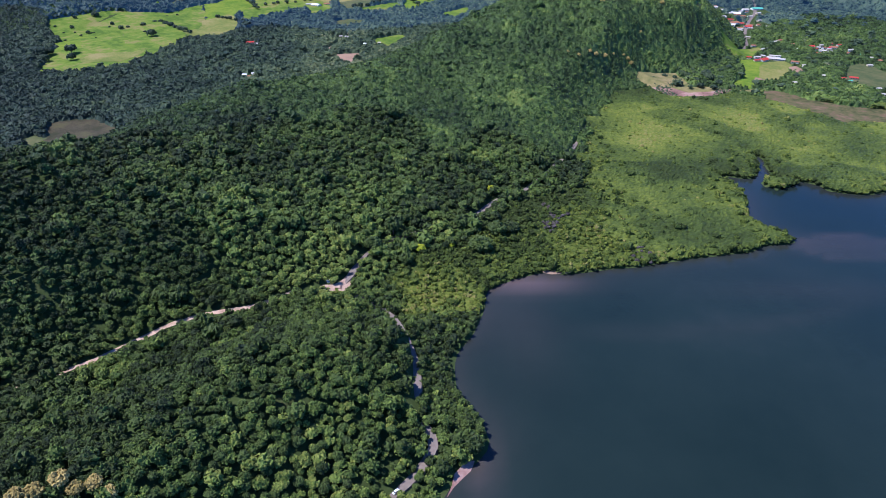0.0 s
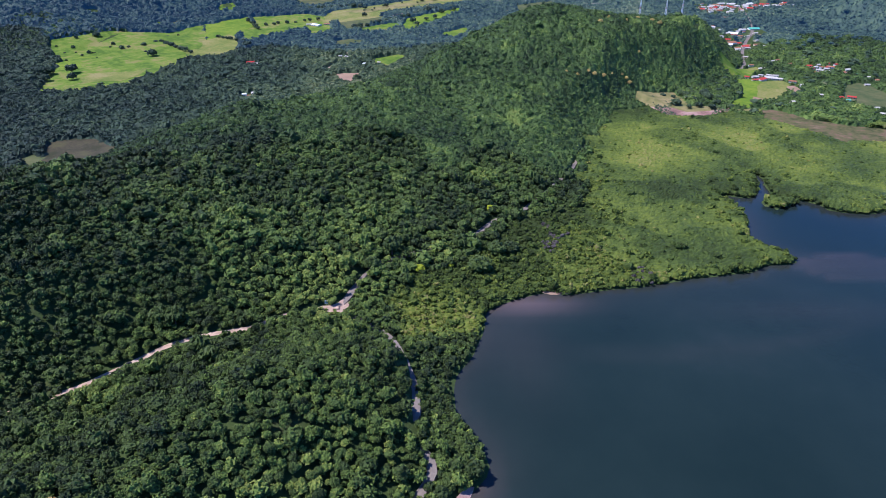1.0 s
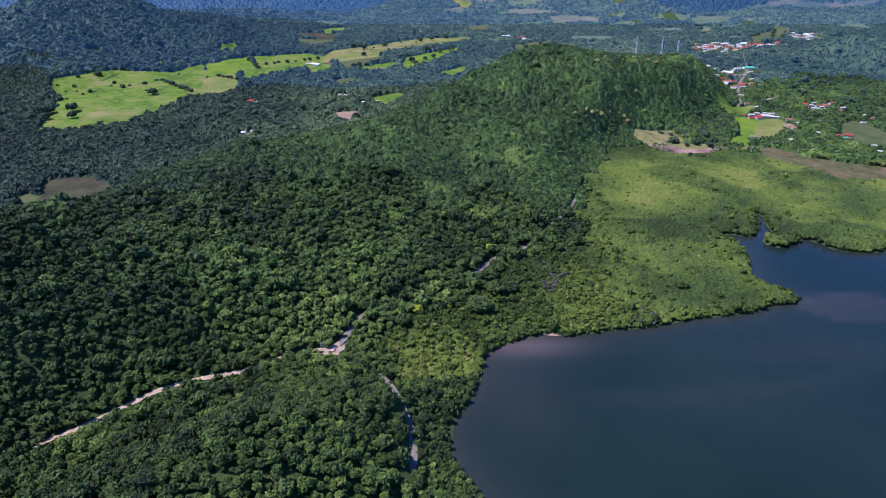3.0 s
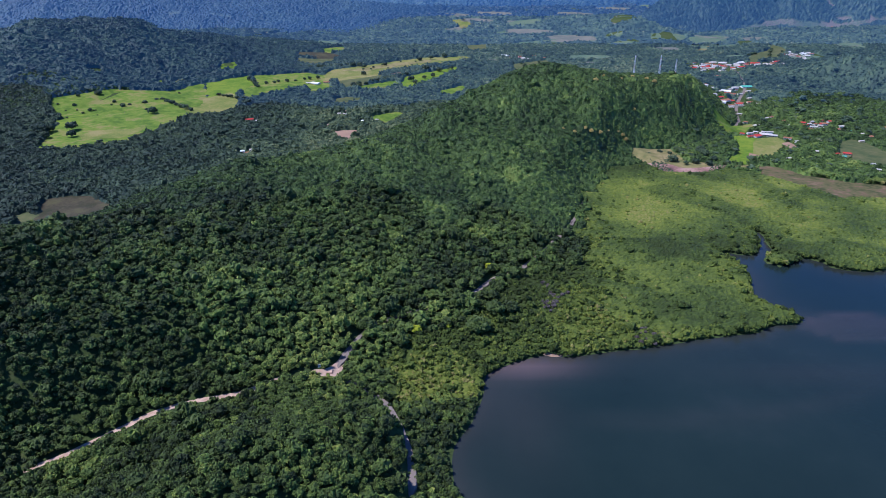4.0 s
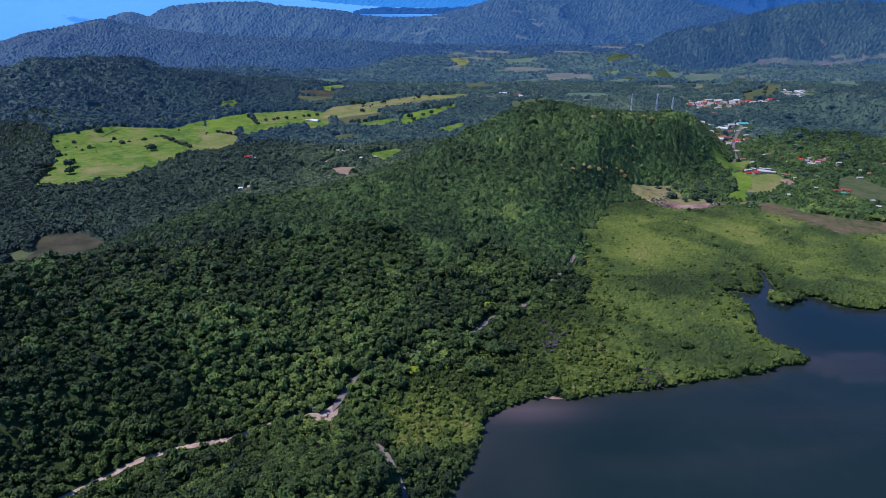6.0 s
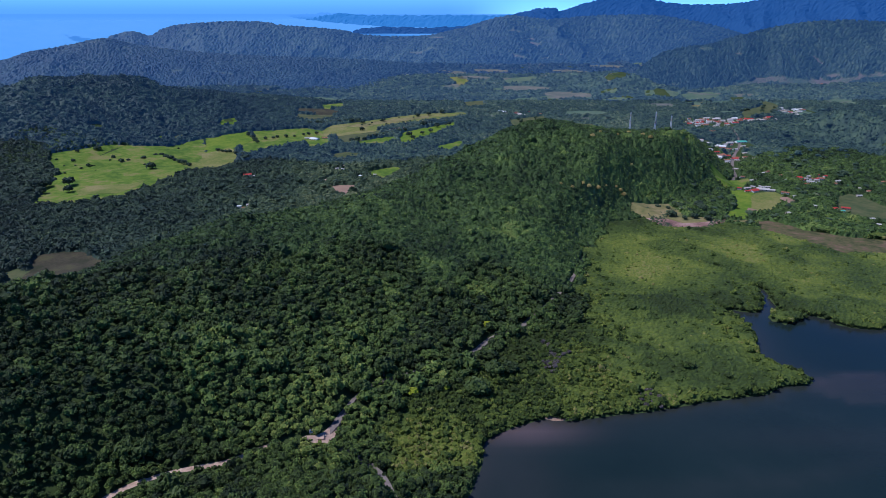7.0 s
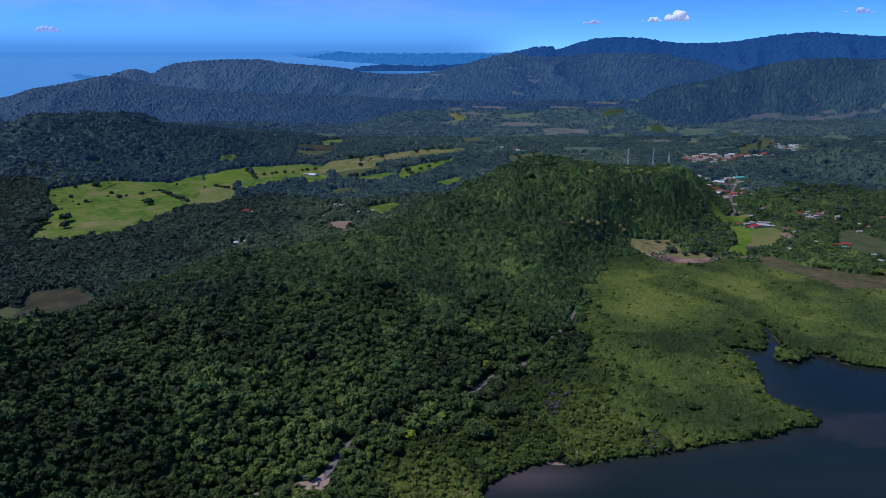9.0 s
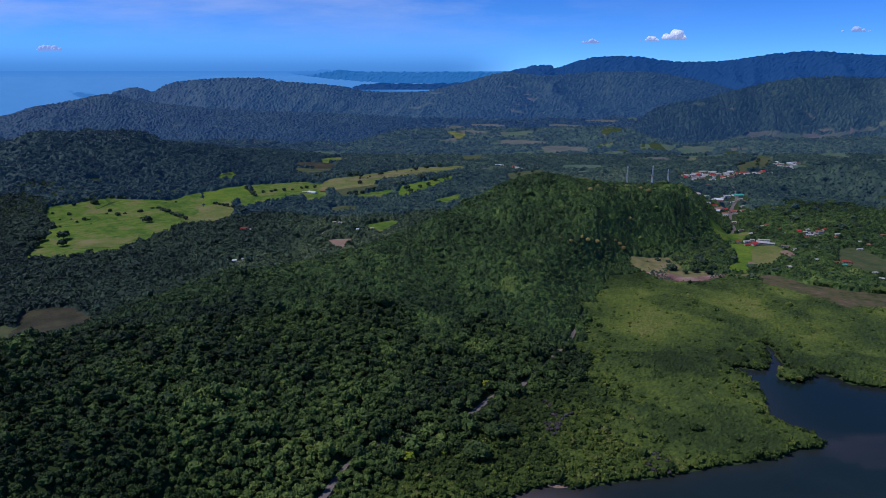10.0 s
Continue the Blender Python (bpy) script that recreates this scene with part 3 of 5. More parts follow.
strip("road", COAST_ROAD, 5.6, m_asphalt, "narrow grey asphalt coast road between trees")
strip("road", DIRT_ROAD, 4.8, m_dirt, "pale pinkish dirt road along the foot of the hill")
strip("road", TOWN_ROAD, 7.0, m_asphalt, "grey paved road through the village")
strip("road", FARM_ROAD, 5.0, m_dirt, "pale dirt lane among trees")

field("field", [(-668, 1060), (-622, 1058), (-585, 1078), (-533, 1105), (-522, 1188), (-505, 1266), (-486, 1308), (-494, 1399), (-562, 1599), (-616, 1506), (-724, 1464), (-769, 1402), (-800, 1365), (-768, 1305), (-718, 1246), (-713, 1184)], m_pasture, "bright green pasture with faint fence lines")
field("field", [(-494, 1399), (-562, 1599), (-480, 1687), (-446, 1605), (-462, 1512), (-466, 1392)], m_lime, "fresh lime green pasture", 0.7)
field("field", [(-527, 1347), (-524, 1433), (-483, 1517), (-441, 1456), (-416, 1359), (-447, 1303), (-486, 1290)], m_pale, "yellowish green pasture beside a hedgerow", 0.9)
field("field", [(-620, 1200), (-560, 1260), (-545, 1205), (-560, 1130), (-620, 1120), (-640, 1150)], m_pale, "worn yellowish patch of pasture", 0.7, amp=9)
field("field", [(-735, 1235), (-690, 1300), (-610, 1350), (-545, 1390), (-520, 1340), (-575, 1290), (-650, 1240), (-700, 1195)], m_lime, "brighter green strip of grazed pasture", 0.7, amp=8)
field("field", [(-446, 1598), (-477, 1687), (-349, 1760), (-282, 1718), (-294, 1593), (-359, 1544), (-423, 1449), (-462, 1537)], m_pasture, "green pasture with low hedges")
field("field", [(-317, 1600), (-336, 1696), (-308, 1716), (-260, 1600), (-254, 1562), (-275, 1526), (-299, 1503)], m_pasture, "green meadow beside a farm", 0.6)
field("field", [(-250, 1613), (-254, 1675), (-182, 1730), (-152, 1755), (-143, 1709), (-209, 1569), (-222, 1561)], m_crop, "dull green crop field")
field("field", [(-304, 1740), (-287, 1820), (-156, 1943), (-50, 2041), (84, 2061), (88, 1999), (37, 1947), (-68, 1863), (-144, 1796), (-179, 1708), (-257, 1660), (-287, 1654)], m_pale, "yellowish field with orange dry strips")
field("field", [(-268, 1745), (-210, 1790), (-150, 1860), (-30, 1955), (-25, 2000), (-150, 1915), (-262, 1805)], m_straw, "strip of dry golden grass", 0.8)
field("field", [(-150, 1745), (-95, 1800), (-75, 1790), (-125, 1730)], m_soil, "strip of bare orange soil", 0.8)
field("field", [(-101, 1638), (-90, 1724), (-22, 1801), (48, 1886), (49, 1817), (-10, 1690), (-68, 1580), (-92, 1573)], m_lime, "lime green field dotted with small trees")
field("field", [(-207, 1594), (-113, 1666), (-99, 1611), (-125, 1560), (-171, 1536)], m_pasture, "narrow green field below a hedgerow")
field("field", [(-8, 1500), (1, 1547), (56, 1610), (61, 1547), (29, 1471)], m_pasture, "small green field at the hill's foot")
field("field", [(-144, 1286), (-86, 1332), (-69, 1311), (-81, 1252), (-101, 1209), (-118, 1228)], m_pasture, "small bright green field among trees")
field("field", [(-193, 1182), (-151, 1184), (-146, 1156), (-154, 1085), (-167, 1096), (-179, 1124)], m_soil, "bare brown plot with stubble")
field("field", [(79, 2298), (160, 2341), (146, 2178), (95, 2169)], m_crop, "far dull green field")
field("field", [(41, 2937), (101, 2963), (139, 2813), (84, 2706)], m_pale, "far pale field")
field("field", [(198, 1921), (317, 1997), (300, 1866), (200, 1781)], m_crop, "rough pasture with scattered trees")
field("field", [(-383, 2178), (-321, 2260), (-296, 2153), (-353, 2081)], m_pasture, "small green clearing below the hill")
field("field", [(-434, 2066), (-351, 2109), (-300, 2065), (-315, 1965), (-415, 1976)], m_grey, "grey brown ploughed plot")
field("field", [(-409, 1890), (-409, 1945), (-320, 1991), (-289, 1952), (-348, 1848)], m_crop, "dull green plot")
field("field", [(-566, 1710), (-568, 1760), (-545, 1790), (-522, 1745), (-538, 1715)], m_pasture, "green clearing at the foot of the hill")
field("field", [(-676, 1550), (-662, 1590), (-645, 1588), (-650, 1558)], m_lime, "small yellow green clearing under trees", amp=2)
field("field", [(-640, 1574), (-628, 1612), (-606, 1618), (-616, 1584)], m_crop, "small dull green clearing under trees", amp=2)
field("field", [(-239, 1449), (-213, 1476), (-163, 1462), (-177, 1415), (-220, 1384)], m_crop, "dull green plot with rows of young trees")
field("field", [(512, 1142), (536, 1146), (553, 1129), (531, 1098), (505, 1037), (469, 978), (442, 980), (456, 1017), (472, 1026), (501, 1086)], m_lime, "bright green sports field beside houses")
field("field", [(552, 1127), (590, 1135), (593, 1109), (559, 1053), (514, 1005), (489, 1000), (505, 1037), (531, 1098)], m_pale, "worn yellowish half of the sports field", 0.5)
field("field", [(581, 1097), (595, 1103), (599, 1076), (575, 1048), (567, 1069)], m_soil, "bare orange soil beside the field", 0.8, amp=2)
field("field", [(500, 1038), (515, 1019), (495, 995), (491, 1021)], m_soil, "small bare soil patch", 0.8, amp=1)
field("field", [(671, 1085), (715, 1123), (725, 1096), (728, 1050), (739, 1028), (678, 959), (652, 964), (640, 993), (645, 1036)], m_crop, "rough olive hillside pasture", amp=7)
field("field", [(500, 1219), (538, 1207), (585, 1230), (586, 1206), (537, 1157), (509, 1150), (490, 1171)], m_pasture, "village green beside the road")
field("field", [(451, 1234), (471, 1255), (473, 1234), (448, 1184), (437, 1184)], m_pasture, "small clearing on the hill's foot")
field("field", [(308, 1031), (340, 1044), (377, 1058), (383, 1031), (384, 990), (408, 989), (431, 979), (429, 960), (357, 943), (351, 982), (314, 981), (300, 1005)], m_straw, "dry grass beside the mudflat", 0.3)
field("mudflat", [(324, 1010), (335, 991), (350, 981), (368, 958), (439, 978), (436, 958), (386, 930), (359, 934), (329, 936), (317, 973)], m_mud, "reddish brown bare tidal mud", 0.6, amp=5)
field("field", [(470, 976), (512, 966), (534, 926), (552, 914), (586, 894), (617, 883), (663, 858), (640, 800), (576, 828), (530, 826), (510, 859), (491, 899), (469, 925)], m_marsh, "olive brown marsh grass at the mangrove's edge", amp=8)
field("field", [(440, 975), (470, 976), (470, 945), (440, 950)], m_straw, "dry grass bank", 0.35)
field("field", [(919, 2034), (982, 2117), (1051, 2184), (1142, 2353), (1125, 2207), (991, 1982), (926, 1944), (876, 1911)], m_crop, "dull green pasture behind the village")
field("field", [(821, 2195), (910, 2302), (853, 2161), (812, 2125)], m_straw, "yellow field on the far plain")
field("field", [(-483, 731), (-523, 829), (-495, 843), (-465, 840), (-440, 813), (-405, 780), (-403, 732), (-436, 723)], m_grey, "dry grey brown clearing", amp=7)
field("field", [(-480, 684), (-530, 769), (-521, 786), (-493, 768), (-471, 714), (-463, 692)], m_crop, "yellowish rough grass", amp=6)
MARSH = [k for k, poly in enumerate(FIELDS) if 930 < sum(q[1] for q in poly) / len(poly) + 40 < 1060 and 300 < sum(q[0] for q in poly) / len(poly) < 620 and k >= 25]
# Valley haze painted onto these fields: muted colours with a bluish glow.
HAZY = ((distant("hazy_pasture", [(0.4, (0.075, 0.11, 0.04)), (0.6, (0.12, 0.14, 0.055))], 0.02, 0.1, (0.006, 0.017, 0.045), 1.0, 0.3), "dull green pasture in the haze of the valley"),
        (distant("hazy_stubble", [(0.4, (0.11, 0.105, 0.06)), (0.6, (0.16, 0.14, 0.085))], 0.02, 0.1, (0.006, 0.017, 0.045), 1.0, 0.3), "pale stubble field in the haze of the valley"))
rng = random.Random(41)
PLOTS = ((m_pale, "pale pasture on the far plain"), (m_crop, "olive field on the far plain"), (m_crop, "dull green field on the far plain"), (m_straw, "straw coloured field on the far plain"), (m_crop, "dull field on the far plain"), (m_grey, "ploughed field on the far plain"))
for n in range(84):
    fy = rng.uniform(1500, 2640) if n < 46 else rng.uniform(2300, 3480)
    fx = rng.uniform(130, 0.72 * fy) if n < 38 else rng.uniform(-0.62 * fy, -300) if n < 46 else rng.uniform(-60, 1050)
    if 38 <= n < 46:
        fy = rng.uniform(2150, 2700)
    if (fx - 760) ** 2 + (fy - 1780) ** 2 < 240 ** 2 or 940 < fx < 1500 and 1350 < fy < 1800 or fx < 560 and fy < 1650:
        continue
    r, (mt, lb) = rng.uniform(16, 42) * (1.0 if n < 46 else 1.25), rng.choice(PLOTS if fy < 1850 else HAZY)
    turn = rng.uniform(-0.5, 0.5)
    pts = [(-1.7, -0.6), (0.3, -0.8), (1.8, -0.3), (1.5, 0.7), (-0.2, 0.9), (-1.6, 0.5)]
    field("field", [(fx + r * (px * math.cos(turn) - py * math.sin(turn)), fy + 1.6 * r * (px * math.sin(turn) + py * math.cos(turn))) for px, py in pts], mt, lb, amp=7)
field("road_apron", [(-93, 423), (-88, 420), (-80, 420), (-75, 427), (-75, 441), (-80, 444), (-84, 435), (-88, 430)], m_dirt, "pale dirt apron where the roads meet", 0.55, step=5, amp=0.6)

# ---- where the houses stand (kind of roof, x, y, width) ----
HOUSES = [
    [("red", 555, 1138, 16), ("red", 542, 1134, 10), ("tin", 575, 1147, 20), ("tin", 586, 1140, 12), ("rust", 603, 1124, 12), ("tin", 608, 1102, 6), ("tin", 580, 1164, 8), ("tin", 587, 1212, 10), ("rust", 577, 1236, 8)],
    [("red", 634, 1029, 10), ("red", 654, 1031, 12), ("green", 638, 1014, 8), ("tin", 611, 1044, 6), ("tin", 548, 1006, 6), ("tin", 653, 947, 7), ("tin", 662, 975, 5)],
    [("red", 681, 1232, 14), ("red", 679, 1213, 10), ("tin", 688, 1200, 12), ("tin", 705, 1240, 8), ("red", 671, 1181, 10), ("rust", 720, 1224, 12), ("tin", 705, 1210, 8), ("tin", 741, 1205, 10), ("rust", 723, 1183, 9)],
    [("green", 736, 1169, 6), ("tin", 748, 1152, 7), ("tin", 720, 1104, 8), ("rust", 752, 1132, 9), ("rust", 819, 1197, 12), ("tin", 631, 1267, 8), ("rust", 645, 1278, 8), ("rust", 654, 1246, 9), ("white", 645, 1209, 5)],
    [("rust", 600, 1398, 22), ("red", 622, 1416, 14), ("red", 630, 1395, 14), ("white", 587, 1369, 9), ("rust", 605, 1372, 12), ("tin", 678, 1453, 10), ("rust", 662, 1410, 14), ("tin", 672, 1396, 8), ("tin", 594, 1301, 7)],
    [("white", 652, 1517, 20), ("tin", 630, 1499, 14), ("tin", 625, 1523, 12), ("tin", 695, 1570, 14), ("green", 725, 1580, 24), ("tin", 708, 1530, 12), ("tin", 672, 1545, 12)],
    [("rust", 700, 1696, 16), ("tin", 741, 1769, 16), ("tin", 778, 1788, 14), ("red", 812, 1816, 18), ("tin", 771, 1912, 18), ("tin", 790, 1893, 18), ("tin", 826, 1880, 18), ("tin", 816, 1858, 14), ("tin", 752, 1848, 14), ("rust", 772, 1830, 16), ("tin", 808, 1835, 14), ("red", 688, 1826, 14), ("tin", 706, 1815, 12), ("white", 641, 1737, 9)],
    [("tin", 735, 1880, 15), ("rust", 750, 1890, 14), ("tin", 720, 1855, 14), ("tin", 795, 1860, 14), ("white", 845, 1900, 16), ("tin", 700, 1790, 12), ("rust", 725, 1800, 14), ("tin", 760, 1805, 12), ("tin", 800, 1905, 14), ("rust", 840, 1850, 12), ("tin", 735, 1820, 12), ("rust", 915, 1860, 14), ("tin", 940, 1860, 14), ("white", 1120, 2090, 14), ("tin", 1060, 2040, 14), ("tin", 1110, 2050, 16)],
    [("red", 872, 1880, 14), ("tin", 870, 1849, 20), ("tin", 896, 1849, 20), ("rust", 929, 1890, 12), ("red", 949, 1908, 18), ("white", 997, 1974, 9), ("white", 1094, 2130, 14), ("tin", 1087, 2080, 14), ("tin", 1055, 1970, 20), ("tin", 1078, 2013, 16), ("tin", 1147, 2117, 14), ("rust", 1066, 2060, 10)],
    [("white", -303, 1621, 22), ("tin", -322, 1626, 12), ("rust", -280, 1635, 14), ("white", 196, 2062, 24), ("tin", 220, 2128, 12), ("white", -146, 1247, 10), ("tin", -122, 1256, 5), ("tin", -203, 1310, 6), ("tin", -190, 1306, 6), ("tin", 255, 1999, 10), ("rust", 308, 2019, 10), ("tin", -66, 2154, 8)],
    [("red", -368, 1260, 14), ("tin", -353, 1250, 6), ("tin", -308, 1054, 9), ("white", -322, 1046, 6), ("rust", -312, 1036, 6), ("white", 1631, 2868, 26), ("white", 1570, 2823, 26), ("tin", 1690, 2900, 16)],
]
rng = random.Random(57)
for cx, cy, sx, sy, n, lo, hi in ((748, 1848, 46, 34, 22, 6, 11), (880, 1865, 40, 20, 6, 7, 12), (648, 1510, 40, 26, 10, 8, 15), (612, 1392, 24, 22, 7, 8, 14), (700, 1218, 42, 26, 6, 5, 8), (570, 1150, 22, 12, 4, 6, 10), (1095, 2085, 40, 40, 8, 10, 16), (240, 2030, 70, 40, 7, 8, 12), (1620, 2860, 60, 30, 9, 12, 24)):
    made = []
    while len(made) < n:
        hx, hy, w = rng.gauss(cx, sx * 0.6), rng.gauss(cy, sy * 0.6), rng.uniform(lo, hi)
        if all(abs(hx - q[1]) > (w + q[3]) * 0.55 or abs(hy - q[2]) > (w + q[3]) * 0.45 for group in HOUSES + [made] for q in group):
            made.append((rng.choice(("tin", "tin", "tin", "white", "rust", "rust", "red", "red")), round(hx), round(hy), round(w)))
    HOUSES.append(made)
HOUSE_SPOTS = [(q[1], q[2], q[3]) for group in HOUSES for q in group]

# ---- trees ----
bm = bmesh.new()
bmesh.ops.create_icosphere(bm, subdivisions=1, radius=1.0)
ICO_V = np.array([v.co[:] for v in bm.verts])
ICO_F = np.array([[v.index for v in f.verts] for f in bm.faces])
bm.free()


def crown_arrays(seed, sprays, size, core=0.78, flat=0.75, low=-0.3, corners=4, full_core=False):
    """A crown of radius 1: a lumpy heart, and sprays of leaves that stand out of it all over. Points, faces, tint of each point."""
    rng = np.random.RandomState(seed)
    heart = ICO_V * (1 + rng.uniform(-0.22, 0.22, (12, 1))) * core * np.array([1, 1, flat])
    hf = ICO_F if full_core else ICO_F[[i for i, f in enumerate(ICO_F) if ICO_V[f].mean(0)[2] > -0.55]]
    # The heart's tint is lowered: shade between the sprays, put into its colour.
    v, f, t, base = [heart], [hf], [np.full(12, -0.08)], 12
    lobe = rng.normal(size=(5, 3))
    lobe /= np.linalg.norm(lobe, axis=1)[:, None]
    for k in range(sprays):
        z = 1 - (1 - low) * (k + 0.5) / sprays
        a = k * 2.39996 + rng.uniform(-0.5, 0.5)
        q = math.sqrt(max(0, 1 - z * z))
        n = np.array([q * math.cos(a), q * math.sin(a), z]) + rng.normal(0, 0.22, 3)
        n /= np.linalg.norm(n)
        reach = 0.7 + 0.2 * max(lobe @ n) + rng.uniform(-0.1, 0.12)
        c = n * reach * np.array([1, 1, flat])
        n = n + np.array([0, 0, 0.35]) + rng.normal(0, 0.25, 3)
        n /= np.linalg.norm(n)
        u = np.cross(n, rng.normal(size=3))
        u /= np.linalg.norm(u)
        w = np.cross(n, u)
        r = size * rng.uniform(0.65, 1.35)
        ring = [c + r * rng.uniform(0.7, 1.25) * (math.cos(b) * u + math.sin(b) * w) - n * r * rng.uniform(0.1, 0.55) for b in (np.arange(corners) + rng.uniform(-0.25, 0.25, corners)) * 6.2832 / corners]
        v.append(np.array(ring + [c + n * r * rng.uniform(0.35, 0.7)]))
        f.append(np.array([(base + i, base + (i + 1) % corners, base + corners) for i in range(corners)]))
        t.append(np.full(corners + 1, rng.uniform(-0.27, 0.27)))
        base += corners + 1
    return np.concatenate(v), np.concatenate(f), np.concatenate(t)


def dome_arrays(seed, sides, wide=1.0):
    """A small rounded crown for far trees: a ring at the foot, one higher up and a top."""
    rng = np.random.RandomState(seed)
    v = []
    for r, z in ((1.0, -0.5), (0.8, 0.25)):
        for i in range(sides):
            a = 6.2832 * i / sides
            q = r * rng.uniform(0.7, 1.25) * wide
            v.append((q * math.cos(a), q * math.sin(a), z + rng.uniform(-0.2, 0.2)))
    v.append((rng.uniform(-0.2, 0.2), rng.uniform(-0.2, 0.2), 0.75))
    f = []
    for i in range(sides):
        j = (i + 1) % sides
        f += [(i, j, sides + j), (i, sides + j, sides + i), (sides + i, sides + j, 2 * sides)]
    return np.array(v), np.array(f), np.random.RandomState(seed).uniform(-0.08, 0.08, len(v))


def tent_arrays(seed):
    """The least of far crowns: an uneven ring drawn up to an off-centre top."""
    rng = np.random.RandomState(seed)
    a = (np.arange(5) + rng.uniform(-0.3, 0.3, 5)) * 6.2832 / 5
    q = rng.uniform(0.75, 1.25, 5)
    v = np.concatenate([np.stack([q * np.cos(a), q * np.sin(a), rng.uniform(-0.6, 0.1, 5)], 1), [[rng.uniform(-0.35, 0.35), rng.uniform(-0.35, 0.35), 0.6]]])
    return v, np.array([(i, (i + 1) % 5, 5) for i in range(5)]), rng.uniform(-0.08, 0.08, 6)


def scatter(spacing, x0, x1, y0, y1, seed):
    """Jittered places on a grid."""
    rng = np.random.RandomState(seed)
    x, y = np.meshgrid(np.arange(x0, x1, spacing), np.arange(y0, y1, spacing))
    return (x + rng.uniform(-0.5, 0.5, x.shape) * spacing).ravel(), (y + rng.uniform(-0.5, 0.5, y.shape) * spacing).ravel()


# Stretches of road that lie open, with how far low growth reaches on their near side; elsewhere crowns close over them.
OPEN_ROAD = [([(-29, 233), (-18, 247)], 0), ([(-6, 266), (-8, 275)], 0), ([(-20, 296), (-17, 311), (-18, 328), (-22, 345), (-30, 369), (-36, 386)], 3),
             ([(-81, 429), (-77, 446), (-74, 456)], 12), ([(-70, 470), (-66, 482)], 4), ([(-96, 425), (-81, 427)], 15),
             ([(-239, 328), (-229, 337), (-212, 355), (-194, 374)], 12), ([(-188, 377), (-175, 385)], 9), ([(-168, 388), (-157, 391), (-140, 397)], 13), ([(-276, 302), (-271, 306)], 8), ([(-112, 417), (-106, 420)], 4),
             ([(30, 563), (42, 580), (55, 598)], 6), ([(68, 608), (84, 620), (90, 629)], 6), ([(154, 730), (162, 752)], 6), ([(132, 690), (136, 698)], 4), ([(566, 1241), (590, 1310), (620, 1380), (660, 1460), (700, 1530)], 18), ([(-215, 1220), (-200, 1270)], 14)]
LOW_ROADS = [(spline(COAST_ROAD, 12), 1.5), (spline(DIRT_ROAD, 12), 2.0), (spline(TOWN_ROAD, 25), 4.0), (spline(FARM_ROAD, 25), 2.0)]


def open_verge(x, y, crown):
    """0 on the open road itself, 1 where only low growth stands, 2 elsewhere."""
    state = np.full(x.shape, 2)
    for line, reach in OPEN_ROAD:
        for back in np.arange(0, reach + 0.1, 3.0):
            d = line_dist(line, x, y + back)[0]
            state = np.where(d < 2.2 + crown * 0.42, np.minimum(state, 1), state)
        d = line_dist(line, x, y)[0]
        state = np.where(d < 3.0, 0, state)
    return state


def free_land(x, y, house_gap=True):
    """Where trees may stand: dry, off the fields, not in a house or in front of it."""
    ok = ~inside(BAY, x, y)
    for line, w in LOW_ROADS:
        ok &= line_dist(line, x, y)[0] > w
    for poly in FIELDS:
        ok &= ~inside(poly, x, y)
    if house_gap:
        for hx, hy, w in HOUSE_SPOTS:
            ok &= ~((np.abs(x - hx) < w * 0.5 + 4) & (y > hy - 10 - 0.006 * hy) & (y < hy + 9))
    return ok


def woods(name, x, y, size, tint, templates, material, label, seed, lift=0.7, tall=(0.85, 1.3), soft_shade=False):
    """Many crowns as one mesh."""
    rng = np.random.RandomState(seed)
    z = height(x, y)
    pick = rng.randint(0, len(templates), len(x))
    vs, fs, ts, base = [], [], [], 0
    for k, (v, f, t) in enumerate(templates):
        i = np.nonzero(pick == k)[0]
        if not len(i):
            continue
        a = rng.uniform(0, 6.2832, len(i))
        c, s = np.cos(a)[:, None], np.sin(a)[:, None]
        r = size[i][:, None]
        c, s = c * rng.uniform(0.82, 1.2, (len(i), 1)), s * rng.uniform(0.82, 1.2, (len(i), 1))
        up = r * rng.uniform(*tall, (len(i), 1))
        q = np.stack([x[i][:, None] + r * (c * v[:, 0] - s * v[:, 1]), y[i][:, None] + r * (s * v[:, 0] + c * v[:, 1]), z[i][:, None] + up * (v[:, 2] + 0.6) + r * lift], -1)
        vs.append(q.reshape(-1, 3))
        fs.append((f[None] + (np.arange(len(i)) * len(v))[:, None, None] + base).reshape(-1, 3))
        ts.append((tint[i][:, None] + t[None]).ravel())
        base += len(i) * len(v)
    ob = link_mesh(name, np.concatenate(vs), np.concatenate(fs), material, smooth_shade=soft_shade, tint=("tint", np.concatenate(ts)))
    return tagged(ob, label, "forest", kind="stuff")


